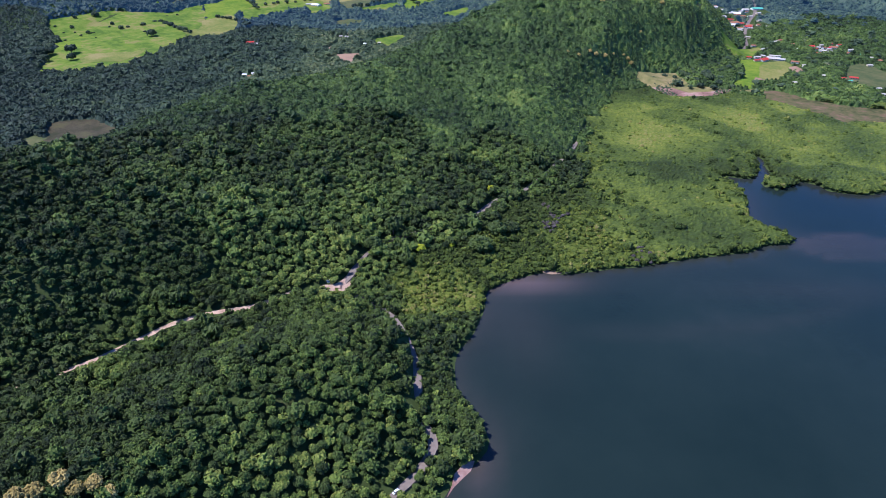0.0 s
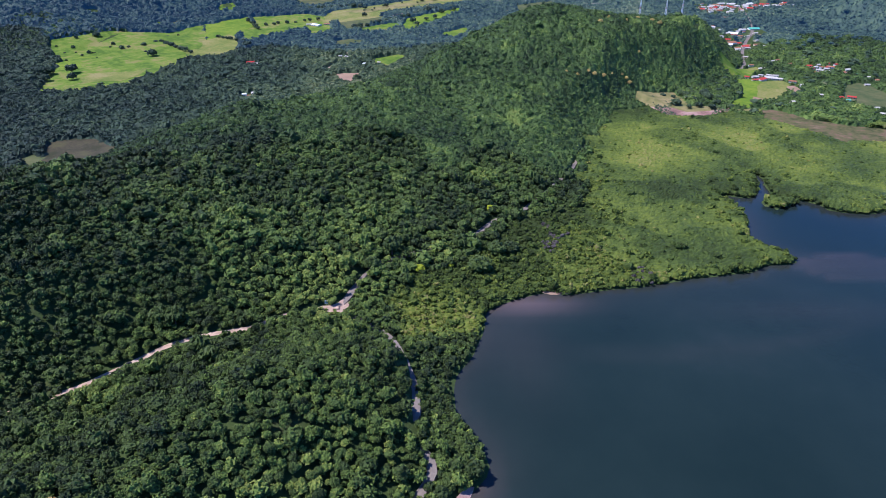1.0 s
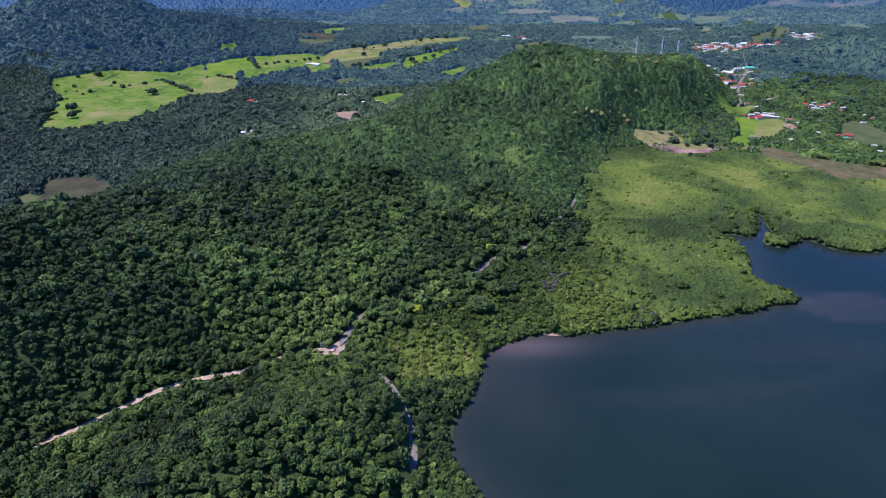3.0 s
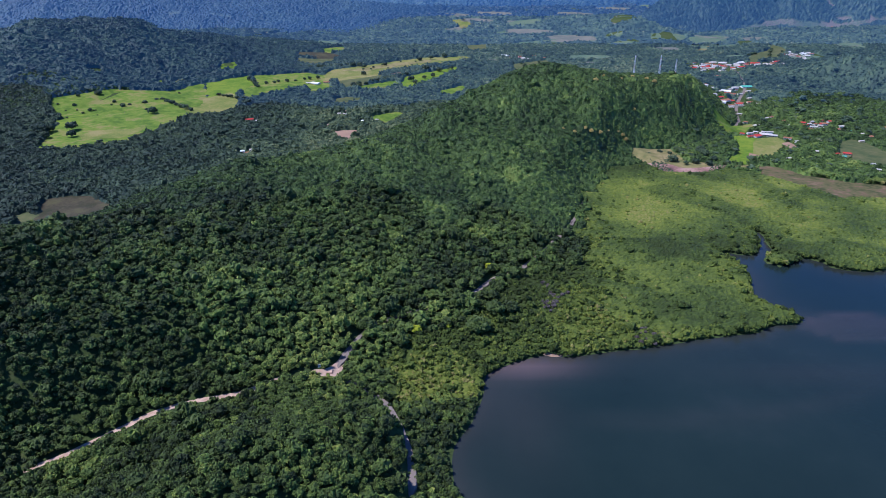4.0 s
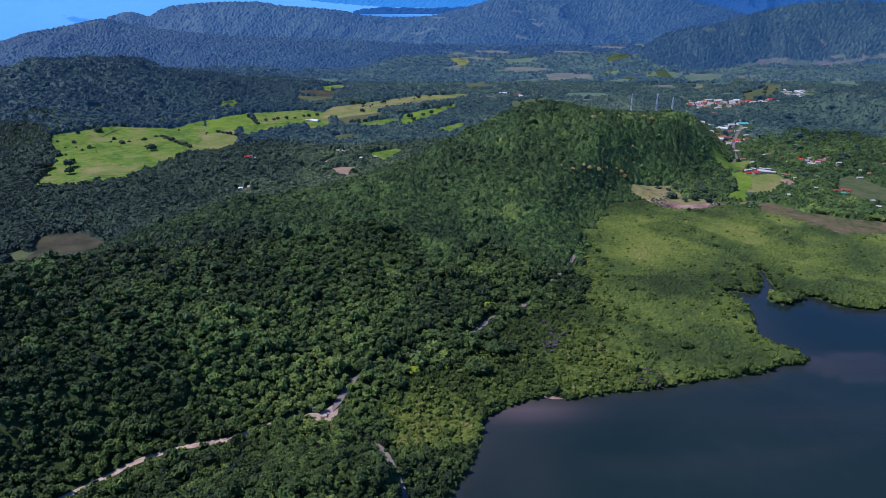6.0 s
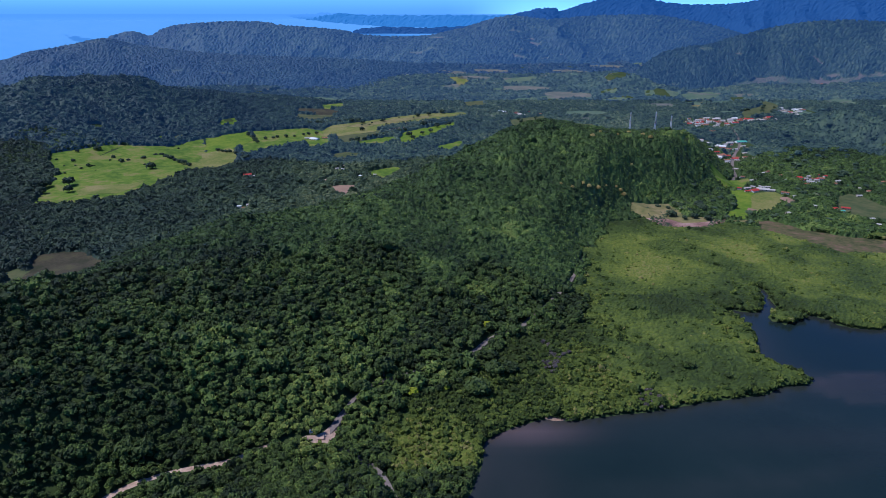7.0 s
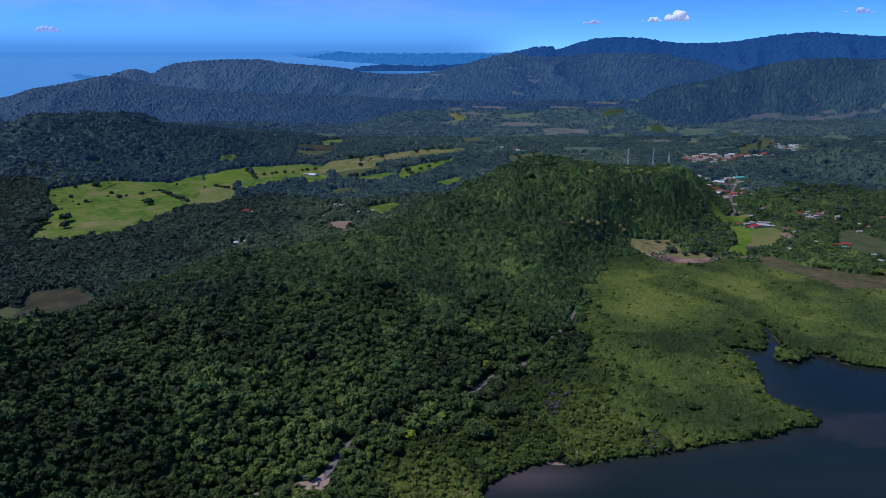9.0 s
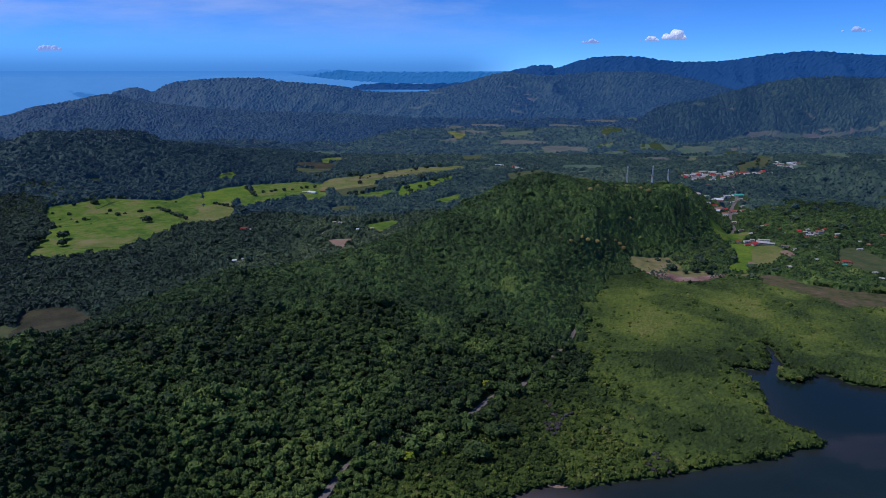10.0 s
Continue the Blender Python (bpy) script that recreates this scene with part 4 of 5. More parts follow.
def leaf_sprays(x, y, z, r, seed):
    """Small leaning clumps of leaves, three faces each, at the places given: points and faces."""
    rng = np.random.RandomState(seed)
    k = len(x)
    n = np.stack([rng.normal(0, 0.55, k), rng.normal(0, 0.55, k), np.ones(k)], 1)
    n /= np.linalg.norm(n, axis=1)[:, None]
    u = np.cross(n, rng.normal(size=(k, 3)))
    u /= np.linalg.norm(u, axis=1)[:, None]
    w = np.cross(n, u)
    c = np.stack([x, y, z], 1)
    pts = [c + r[:, None] * (rng.uniform(0.75, 1.25, (k, 1)) * (math.cos(b) * u + math.sin(b) * w) - n * rng.uniform(0.2, 0.7, (k, 1))) for b in (0.0, 2.094, 4.189)]
    pts.append(c + n * (r * rng.uniform(0.4, 0.8, k))[:, None])
    f = np.array([(0, 1, 3), (1, 2, 3), (2, 0, 3)])
    return np.stack(pts, 1).reshape(-1, 3), (f[None] + (np.arange(k) * 4)[:, None, None]).reshape(-1, 3)


def canopy(name, xs, ys, cell, tall, allowed, tint, material, label, seed, spray=2.0, gap=2.0):
    """A closed roof of crowns over the ground wherever allowed(x, y) says so, which comes down to the ground at its edges, and clumps of leaves all over it."""
    rng = np.random.RandomState(seed)

    def roof(x, y):
        dome, own = crowns_at(x, y, cell, seed + 1)
        wide, _ = crowns_at(x, y, cell * 2.3, seed + 2)
        # Tint 0.1 lower throughout: shade within the leaves, put into their colour.
        return tall * (0.12 + 0.9 * dome + 0.3 * wide), tint(x, y) - 0.1 + (own - 0.5) * 0.42, dome
    X, Y = np.meshgrid(xs, ys, indexing="ij")
    X, Y = X + rng.uniform(-0.36, 0.36, X.shape) * (xs[1] - xs[0]), Y + rng.uniform(-0.36, 0.36, X.shape) * (ys[1] - ys[0])
    free = allowed(X.ravel(), Y.ravel())
    faces = grid_faces(len(xs), len(ys))
    faces = faces[free[faces].any(1)]
    used, faces = np.unique(faces, return_inverse=True)
    x, y, free = X.ravel()[used], Y.ravel()[used], free[used]
    up, v, _ = roof(x, y)
    ground = height(x, y)
    ob = link_mesh(name, np.stack([x, y, ground + np.where(free, up - 0.3 * spray, -0.4)], -1), faces.reshape(-1, 4), material, smooth_shade=False, tint=("tint", np.clip(v, 0.0, 0.9)))
    tagged(ob, label, "forest", kind="stuff")
    area = (xs[1] - xs[0]) * (ys[1] - ys[0])
    x, y, ground = (q[free] for q in (x, y, ground))
    pick = rng.randint(0, len(x), int(len(x) * area / gap ** 2))
    x, y, ground = x[pick] + rng.uniform(-0.5, 0.5, len(pick)) * (xs[1] - xs[0]), y[pick] + rng.uniform(-0.5, 0.5, len(pick)) * (ys[1] - ys[0]), ground[pick]
    up, v, dome = roof(x, y)
    keep = dome > 0.3
    x, y, z, v = x[keep], y[keep], (ground + up)[keep], v[keep]
    pts, f = leaf_sprays(x, y, z, spray * rng.uniform(0.6, 1.3, len(x)), seed + 3)
    # Clumps are tinted a little lighter than the roof below them.
    v = np.clip(v + 0.06 + rng.normal(0, 0.13, len(x)), 0.0, 0.97)
    return tagged(link_mesh(name, pts, f, material, smooth_shade=False, tint=("tint", np.repeat(v, 4))), "leaf clumps of the " + label, "forest", kind="stuff")


def tint_of(x, y, seed, spread=0.15):
    rng = np.random.RandomState(seed)
    # place: darker tint at left and lower left stands in for shade there
    place = -0.1 * smooth(-200, -330, x) - 0.24 * smooth(-120, -230, x) * smooth(340, 240, y) + 0.03 * smooth(-60, 0, x) * smooth(420, 340, y) + 0.12 * smooth(-190, -110, x) * smooth(10, -40, x) * smooth(430, 390, y)
    place = place + 0.34 * smooth(0.66, 0.76, fbm(x, y, 48, 95)) * smooth(-260, -120, x) * smooth(1350, 1250, y)
    return np.clip(0.44 + place + (fbm(x, y, 75, 31) - 0.5) * (0.9 - 0.45 * smooth(600, 900, y)) + (value_noise(x, y, 16, 37) - 0.5) * 0.2 + rng.normal(0, spread, len(x)) * (1 - 0.45 * smooth(600, 900, y)), 0.02, 0.95)


T_NEAR = [crown_arrays(s, 42, 0.27, corners=3) for s in range(8)]
T_MID = [crown_arrays(40 + s, 20, 0.36, corners=3) for s in range(8)]
T_FAR = [crown_arrays(80 + s, 6, 0.55, corners=3) for s in range(8)]
T_TENT = [tent_arrays(160 + s) for s in range(8)]
T_BUSH = [crown_arrays(130 + s, 9, 0.5, corners=3) for s in range(4)]
in_view = lambda x, y: np.abs(x) < 0.78 * y + 110


def sizes(n, lo, hi, seed, big=0.08):
    rng = np.random.RandomState(seed)
    return rng.uniform(lo, hi, n) * (1 + 0.5 * (rng.rand(n) < big))


# Near woods. The nearest trees are things of their own; the rest is one body of crowns.
x, y = scatter(4.4, -420, 60, 160, 470, 1)
size = sizes(len(x), 1.5, 3.7, 3)
scrub = (x > -12 - 0.35 * np.clip(y - 335, 0, 60)) & (y > 285) & (y < 430)
size = np.where(scrub, size * 0.62, size)
verge = open_verge(x, y, size)
keep = free_land(x, y) & ~in_swamp(x, y) & (line_dist(SHORE, x, y)[0] > 2) & (verge > 0)
x, y, size, verge, scrub = x[keep], y[keep], size[keep], verge[keep], scrub[keep]
size = np.where(verge == 1, 1.3, size)
tint = tint_of(x, y, 7) + 0.02 * scrub
front = (verge == 2) & (x > -130) & (x < 40) & (y > 200) & (y < 268)
order = np.nonzero(front)[0][::3][:170]
lone = np.zeros(len(x), bool)
lone[order] = True
low = verge == 1
body = ~lone & ~low
nearer = body & (x > -235) & (y > 193) & (y < 425)
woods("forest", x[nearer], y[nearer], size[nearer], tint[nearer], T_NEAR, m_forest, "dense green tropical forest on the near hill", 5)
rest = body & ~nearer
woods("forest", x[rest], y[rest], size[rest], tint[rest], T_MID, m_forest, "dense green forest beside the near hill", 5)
bx, by = np.concatenate([x[low], x[low] + 2.2]), np.concatenate([y[low], y[low] + 1.7])
woods("shrubs", bx, by, sizes(len(bx), 1.0, 1.9, 12), np.concatenate([tint[low], tint[low]]) + 0.15, T_BUSH, m_forest, "low bright green shrubs along the roads", 5, lift=0.0)

x1, y1 = scatter(3.1, -40, 45, 285, 432, 19)
keep = (x1 > -12 - 0.35 * np.clip(y1 - 335, 0, 60)) & ~inside(BAY, x1, y1) & ~in_swamp(x1, y1) & (line_dist(SHORE, x1, y1)[0] > 1.5) & (open_verge(x1, y1, np.full(len(x1), 1.0)) > 0)
x1, y1 = x1[keep], y1[keep]
woods("shrubs", x1, y1, sizes(len(x1), 1.3, 2.5, 20), tint_of(x1, y1, 21) + 0.04, T_BUSH, m_forest, "bright green coastal scrub beside the road", 18, lift=0.3)

def reach(x, y):
    """Distance from the shore's corner, made uneven, by which nearer and farther woods are told apart."""
    return np.hypot(x, y) + (fbm(x, y, 60, 203) - 0.5) * 200


# Forest over the long hill.
x2, y2 = scatter(5.9, -900, 520, 440, 1300, 11)
size2 = sizes(len(x2), 2.5, 4.8, 4) * (1 - 0.06 * smooth(600, 800, y2))
verge2 = open_verge(x2, y2, size2)
keep = in_view(x2, y2) & free_land(x2, y2) & ~in_swamp(x2, y2) & (line_dist(SHORE, x2, y2)[0] > 2) & ~((x2 > -420) & (x2 < 60) & (y2 < 470)) & (verge2 > 0)
x2, y2, size2, verge2 = x2[keep], y2[keep], size2[keep], verge2[keep]
size2 = np.where(verge2 == 1, 1.6, size2)
tint2 = tint_of(x2, y2, 8)
hilly = height(x2, y2) > 14 + 0.008 * np.clip(y2 - 700, 0, 2400)
hilly |= (y2 < 720) & (x2 > -250)
near = reach(x2, y2) < 720
sel = hilly & near
woods("forest", x2[sel], y2[sel], size2[sel], tint2[sel], T_MID, m_forest, "dense green forest on the long hill", 6)
sel = hilly & ~near & (np.random.RandomState(2).rand(len(x2)) < 0.06)
woods("forest", x2[sel], y2[sel], size2[sel] * 1.1, tint2[sel], T_FAR, m_hill, "taller trees over the far side of the hill", 6, lift=0.8, tall=(0.7, 1.0))


def on_hill(x, y):
    return (height(x, y) > 14 + 0.008 * np.clip(y - 700, 0, 2400)) | ((y < 720) & (x > -250)) | ((x > 0) & (x < 330) & (y < 1060))


def far_hill(x, y):
    ok = in_view(x, y) & (reach(x, y) > 714)
    ok[ok] = on_hill(x[ok], y[ok])
    ok[ok] = free_land(x[ok], y[ok]) & ~in_swamp(x[ok], y[ok]) & (open_verge(x[ok], y[ok], np.full(int(ok.sum()), 3.0)) == 2)
    return ok


canopy("forest", np.arange(-900, 600, 2.6), np.arange(460, 1480, 3.0), 6.8, 6.4, far_hill, lambda x, y: tint_of(x, y, 8, 0.04) + 0.03, m_hill, "dense green forest on the far side of the hill", 301, 1.5, 2.0)

# Woods of the plain: broad dark crowns close together, open round houses and along the fields.
TOWN_YARDS = [[(670, 1740), (660, 1830), (700, 1930), (850, 1930), (980, 1920), (960, 1820), (860, 1820), (780, 1740)], [(585, 1480), (600, 1560), (740, 1610), (750, 1540), (660, 1480)], [(570, 1330), (580, 1420), (690, 1470), (690, 1380)], [(1040, 1930), (1040, 2060), (1170, 2140), (1170, 2020)]]


def plain_woods(x, y, near_hill):
    ok = in_view(x, y)
    if near_hill:
        ok[ok] = ~on_hill(x[ok], y[ok]) | (y[ok] > 1480) | (x[ok] < -700)
    gaps = np.where(y[ok] < 1150, 0.12, 0.2)
    ok[ok] = (fbm(x[ok], y[ok], 130, 44) > gaps) & free_land(x[ok], y[ok]) & ~in_swamp(x[ok], y[ok])
    for poly in TOWN_YARDS:
        ok &= ~(inside(poly, x, y) & (value_noise(x, y, 14, 73) < 0.66))
    ok[ok] = open_verge(x[ok], y[ok], np.full(int(ok.sum()), 3.0)) == 2
    return ok


def back_edge(x, y):
    """How far behind (or, below 0, before) the line between the nearer and the farther woods of the plain."""
    return y - 1385 - 115 * (x > 200) + (fbm(x, y, 120, 201) - 0.5) * 260


def plain_tint(x, y):
    return tint_of(x, y, 9, 0.03) + 0.05 + (fbm(x, y, 160, 83) - 0.5) * 0.4 + 0.1 * smooth(-450, -250, x) - 0.08 * smooth(-350, -550, x)


canopy("forest", np.arange(-1210, 202, 3.4), np.arange(600, 1500, 3.8), 9.5, 8.0, lambda x, y: plain_woods(x, y, True) & (back_edge(x, y) < 4), plain_tint, m_plain, "dark green woodland on the coastal plain", 311, 2.2, 2.9)
canopy("forest", np.arange(200, 1210, 3.4), np.arange(600, 1620, 3.8), 9.0, 7.5, lambda x, y: plain_woods(x, y, True) & (back_edge(x, y) < 4), lambda x, y: plain_tint(x, y) - 0.1, m_hill, "green woodland round the village", 315, 2.2, 2.9)
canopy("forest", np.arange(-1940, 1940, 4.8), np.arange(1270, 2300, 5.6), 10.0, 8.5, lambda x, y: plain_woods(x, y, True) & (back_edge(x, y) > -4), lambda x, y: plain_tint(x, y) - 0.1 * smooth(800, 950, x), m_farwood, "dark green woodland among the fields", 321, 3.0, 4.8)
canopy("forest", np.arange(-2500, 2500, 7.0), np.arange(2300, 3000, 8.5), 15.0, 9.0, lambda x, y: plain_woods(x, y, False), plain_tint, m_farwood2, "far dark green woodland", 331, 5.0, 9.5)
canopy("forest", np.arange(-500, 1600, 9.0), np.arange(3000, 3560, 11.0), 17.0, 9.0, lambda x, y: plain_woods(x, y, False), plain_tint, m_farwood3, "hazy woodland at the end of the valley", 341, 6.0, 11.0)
x3, y3 = scatter(34.0, -1500, 1500, 700, 2100, 21)
keep = plain_woods(x3, y3, True)
for hx, hy, w in HOUSE_SPOTS:
    keep &= ~((np.abs(x3 - hx) < w * 0.5 + 6) & (y3 > hy - 75) & (y3 < hy + 15))
x3, y3 = x3[keep], y3[keep]
back3 = y3 > 1385
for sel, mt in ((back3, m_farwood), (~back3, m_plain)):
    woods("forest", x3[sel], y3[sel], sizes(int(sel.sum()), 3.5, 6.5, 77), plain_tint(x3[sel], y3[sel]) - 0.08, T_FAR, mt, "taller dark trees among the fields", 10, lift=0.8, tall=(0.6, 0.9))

# Mangrove: a closed, finely lumpy canopy over the tidal flat, with bushes standing out of it.
step = 2.1
mx, my = np.arange(-62, 790, step), np.arange(395, 985, step)
X, Y = np.meshgrid(mx, my, indexing="ij")
rng = np.random.RandomState(88)
X, Y = X + rng.uniform(-0.35, 0.35, X.shape) * step, Y + rng.uniform(-0.35, 0.35, Y.shape) * step
dry = (in_swamp(X, Y) & ~inside(BAY, X, Y)) | inside(ISLET, X, Y)
dry &= np.abs(X) < 0.75 * Y + 40
for poly in FIELDS:
    dry &= ~inside(poly, X, Y)
dry &= open_verge(X.ravel(), Y.ravel(), np.full(X.size, 0.5)).reshape(X.shape) > 0
shore_d = np.minimum(line_dist(SHORE, X, Y)[0], line_dist(ISLET, X, Y, True)[0])
dark = smooth(0.47, 0.62, fbm(X + 40, Y, 60, 57)) * smooth(470, 600, Y)
grain = value_noise(X, Y, 4.3, 63) * 0.6 + rng.rand(*X.shape) * 0.95
Z = 0.6 + smooth(0, 5, shore_d) * (1.1 + 1.6 * fbm(X, Y, 30, 61) + 1.1 * dark) * (1 - 0.75 * smooth(220, 110, X)) + grain * (1.0 + 0.6 * dark)
Z = Z + np.maximum(height(X, Y), 0)
# Among other things, tint is lighter where the grain stands higher.
tint_m = np.clip(0.53 + (fbm(X, Y, 85, 51) - 0.5) * 1.3 + (fbm(X, Y, 13, 55) - 0.5) * 0.35 - 0.26 * dark - 0.24 * smooth(130, 40, X) + (grain - 0.55) * 0.25, 0.02, 0.9) + rng.normal(0, 0.09, X.shape)
faces = grid_faces(len(mx), len(my))
faces = faces[dry.ravel()[faces].all(1)]
used, faces = np.unique(faces, return_inverse=True)
faces = faces.reshape(-1, 4)
tagged(link_mesh("mangrove", np.stack([X, Y, Z], -1).reshape(-1, 3)[used], faces, m_swamp, smooth_shade=False, tint=("tint", tint_m.ravel()[used])), "low olive green mangrove canopy on the tidal flat", "mangrove", kind="stuff")
x5, y5, s5, t5, dk = (q[dry] for q in (X, Y, shore_d, tint_m, dark))
bushy = np.clip(np.exp(-s5 / 14) + smooth(240, 90, x5) + 0.35 * dk, 0, 1)
pick5 = rng.rand(len(x5)) < 0.32 * bushy
woods("mangrove", x5[pick5], y5[pick5], sizes(int(pick5.sum()), 1.4, 2.8, 9), t5[pick5] + 0.04 + rng.normal(0, 0.12, int(pick5.sum())), T_BUSH, m_swamp, "rounded mangrove bushes along the water's edge", 15, lift=0.5, tall=(0.85, 1.3))
pick5 = rng.rand(len(x5)) < 0.42 * (1 - 0.6 * bushy)
woods("mangrove", x5[pick5], y5[pick5], sizes(int(pick5.sum()), 1.0, 1.9, 10), t5[pick5] + rng.normal(0, 0.16, int(pick5.sum())), [dome_arrays(140 + s, 4) for s in range(8)], m_swamp, "small bushes over the mangrove flat", 16, lift=0.95, tall=(0.55, 1.0))
# leafless grey shrubs standing in the mangrove
m_bare = foliage("bare_twigs", [(0.0, (0.05, 0.038, 0.035)), (0.5, (0.1, 0.08, 0.075)), (1.0, (0.17, 0.14, 0.13))], grain=2.0)
rng = np.random.RandomState(95)
c = rng.randint(0, 5, 46)
x6, y6 = np.array([101, 104, 113, 99, 172])[c] + rng.normal(0, 5, 46), np.array([576, 558, 565, 542, 492])[c] + rng.normal(0, 6, 46)
woods("shrubs", x6, y6, rng.uniform(1.4, 2.6, 46), rng.uniform(0.2, 0.8, 46), T_BUSH, m_bare, "leafless grey brown shrubs standing in the mangrove", 19, lift=0.9)
# scrub on the marsh and dry grass behind it
x6, y6 = scatter(3.6, 290, 680, 790, 1060, 91)
keep = (fbm(x6, y6, 26, 93) > 0.56) & (x6 < 0.75 * y6 + 40)
keep &= np.any([inside(FIELDS[k], x6, y6) for k in MARSH], axis=0)
x6, y6 = x6[keep], y6[keep]
woods("shrubs", x6, y6, sizes(len(x6), 0.9, 2.0, 11), tint_of(x6, y6, 12) + 0.1, T_TENT, m_plain, "low scrub on the brown marsh grass", 17, lift=0.2)


def tree_model(seed, sprays, leaf, trunk_h=0.9, size=0.25, flat=0.75, low=-0.35):
    """A tree of crown radius 1: tapered trunk with limbs, and a crown of leaf sprays."""
    root = new("tree")
    rng = random.Random(seed)
    bm = bmesh.new()
    bmesh.ops.create_cone(bm, segments=7, radius1=0.09, radius2=0.05, depth=trunk_h * 1.3, cap_ends=True, matrix=Matrix.Translation((0, 0, trunk_h * 0.6)))
    for k in range(4):
        m = Matrix.Translation((0, 0, trunk_h * 0.9)) @ Euler((rng.uniform(0.5, 0.9), 0, k * 1.57 + rng.uniform(-0.4, 0.4))).to_matrix().to_4x4() @ Matrix.Translation((0, 0, 0.3))
        bmesh.ops.create_cone(bm, segments=5, radius1=0.045, radius2=0.02, depth=0.65, cap_ends=True, matrix=m)
    part("trunk", bm, m_bark, root)
    v, f, _ = crown_arrays(seed, sprays, size, flat=flat, low=low, full_core=True)
    v[:, 2] += trunk_h + 0.45
    link_mesh("crown", v, f, leaf, root)
    return root


def plant(models, x, y, r, seed, sink=0.0):
    rng = random.Random(seed)
    ob = copy_thing(models[rng.randrange(len(models))], pose(x, y, float(height(x, y)) - sink, 0, 0, rng.uniform(0, 360)))
    ob.scale = (r, r, r * rng.uniform(0.9, 1.2))
    return ob


MODELS = [tagged(tree_model(200 + s, 90, m_tree, size=0.21), "leafy green tropical forest tree on the near slope", "tree", "near forest trees") for s in range(5)]
LONE = [tagged(tree_model(220 + s, 30, m_lone, size=0.34, flat=0.6), "round dark green tree standing in open pasture", "tree", "field trees") for s in range(4)]
BLOOM = [tagged(tree_model(230 + s, 90, m_bloom, size=0.2), "tree covered in pale golden blossom", "tree", "blossoming trees") for s in range(2)]
BROAD = [tagged(tree_model(250 + s, 90, m_broad, size=0.2, flat=0.6), "broad dark green tree rising over its neighbours", "tree", "broad trees") for s in range(3)]
YELLOW = [tagged(tree_model(240, 60, m_yellow, size=0.26), "bright yellow green tree at the forest's edge", "tree")]
for n, i in enumerate(order):
    plant(MODELS, x[i], y[i], size[i], 900 + n, sink=size[i] * 0.2)
for n, (tx, ty, r) in enumerate([(-187, 198, 4.8), (-179, 205, 4.8), (-171, 203, 4.4), (-164, 206, 4.2), (-156, 202, 4.4), (-193, 194, 4.6)]):
    plant(BLOOM, tx, ty, r, 300 + n)
for n, (tx, ty, r) in enumerate([(-20, 493, 4.6), (49, 607, 4.4), (30, 542, 2.2), (7, 503, 3.2)]):
    plant(YELLOW, tx, ty, r, 310 + n, sink=r * 0.1)
for n, (tx, ty, r) in enumerate([(50, 528, 10), (33, 496, 11), (17, 535, 9), (63, 531, 8), (-46, 516, 9), (-61, 487, 8), (-32, 474, 7), (-196, 394, 8), (-207, 393, 7), (-167, 361, 8), (-157, 350, 7), (18, 268, 6.5), (4, 262, 5.5), (-1, 252, 5)]):
    plant(BROAD, tx, ty, r, 330 + n, sink=r * 0.4)
for n, (tx, ty) in enumerate([(181, 966), (198, 965), (217, 980), (227, 983), (245, 1000), (261, 1017), (282, 1034), (290, 1034), (295, 1031), (257, 1113), (278, 1144), (310, 1155), (333, 1168), (361, 1178), (368, 1154), (320, 1090)]):
    plant(BLOOM, tx, ty, 3.2 + 0.3 * (n % 5), 350 + n)

# Trees that stand alone in the fields, and hedgerows.
rng = random.Random(17)
spots = [(-667, 1179, 12), (-647, 1138, 9), (-573, 1308, 11), (-598, 1338, 4), (-697, 1310, 5), (-740, 1334, 5), (-759, 1390, 5), (-729, 1417, 9), (-651, 1351, 7), (-679, 1377, 5), (-619, 1383, 7), (-642, 1364, 5), (-708, 1154, 13), (-702, 1170, 11), (-687, 1129, 9), (-606, 1413, 6)]
spots += [(-594 + 14.3 * i, 1416 - 13 * i, 6.5 + i % 3) for i in range(7)]
spots += [(-208 + 13 * i + rng.uniform(-3, 3), 1584 + 16.5 * i + rng.uniform(-3, 3), rng.uniform(7, 9)) for i in range(10)]
spots += [(-374 + 19 * i + rng.uniform(-6, 6), 1803 + 9 * i + rng.uniform(-6, 6), rng.uniform(7, 10)) for i in range(9)]
spots += [(-440 + 16 * i + rng.uniform(-5, 5), 1600 + 10 * i + rng.uniform(-5, 5), rng.uniform(5, 7)) for i in range(9)]
spots += [(-61, 1981, 9), (-30, 2001, 9), (-157, 1887, 8), (-210, 1846, 8), (-202, 1747, 8), (-70, 1768, 9), (10, 2042, 10), (21, 1875, 7), (-74, 1658, 10), (-62, 1630, 8), (-41, 1692, 7), (-20, 1721, 7), (29, 1833, 7), (-41, 1800, 12), (-22, 1834, 10), (-5, 1800, 10), (-55, 1800, 9)]
spots += [(rng.uniform(-230, 40), 1850 + rng.uniform(-40, 120), rng.uniform(3, 4.5)) for i in range(16)]
spots += [(-497 + 12 * i + rng.uniform(-3, 3), 1485 - 8 * i + rng.uniform(-3, 3), rng.uniform(4.5, 6.5)) for i in range(7)]
spots += [(-476 + 8.3 * i + rng.uniform(-3, 3), 1655 - 15 * i + rng.uniform(-3, 3), rng.uniform(4, 6)) for i in range(7)]
spots += [(rng.uniform(205, 305), rng.uniform(1830, 1960), rng.uniform(4, 6)) for i in range(10)]
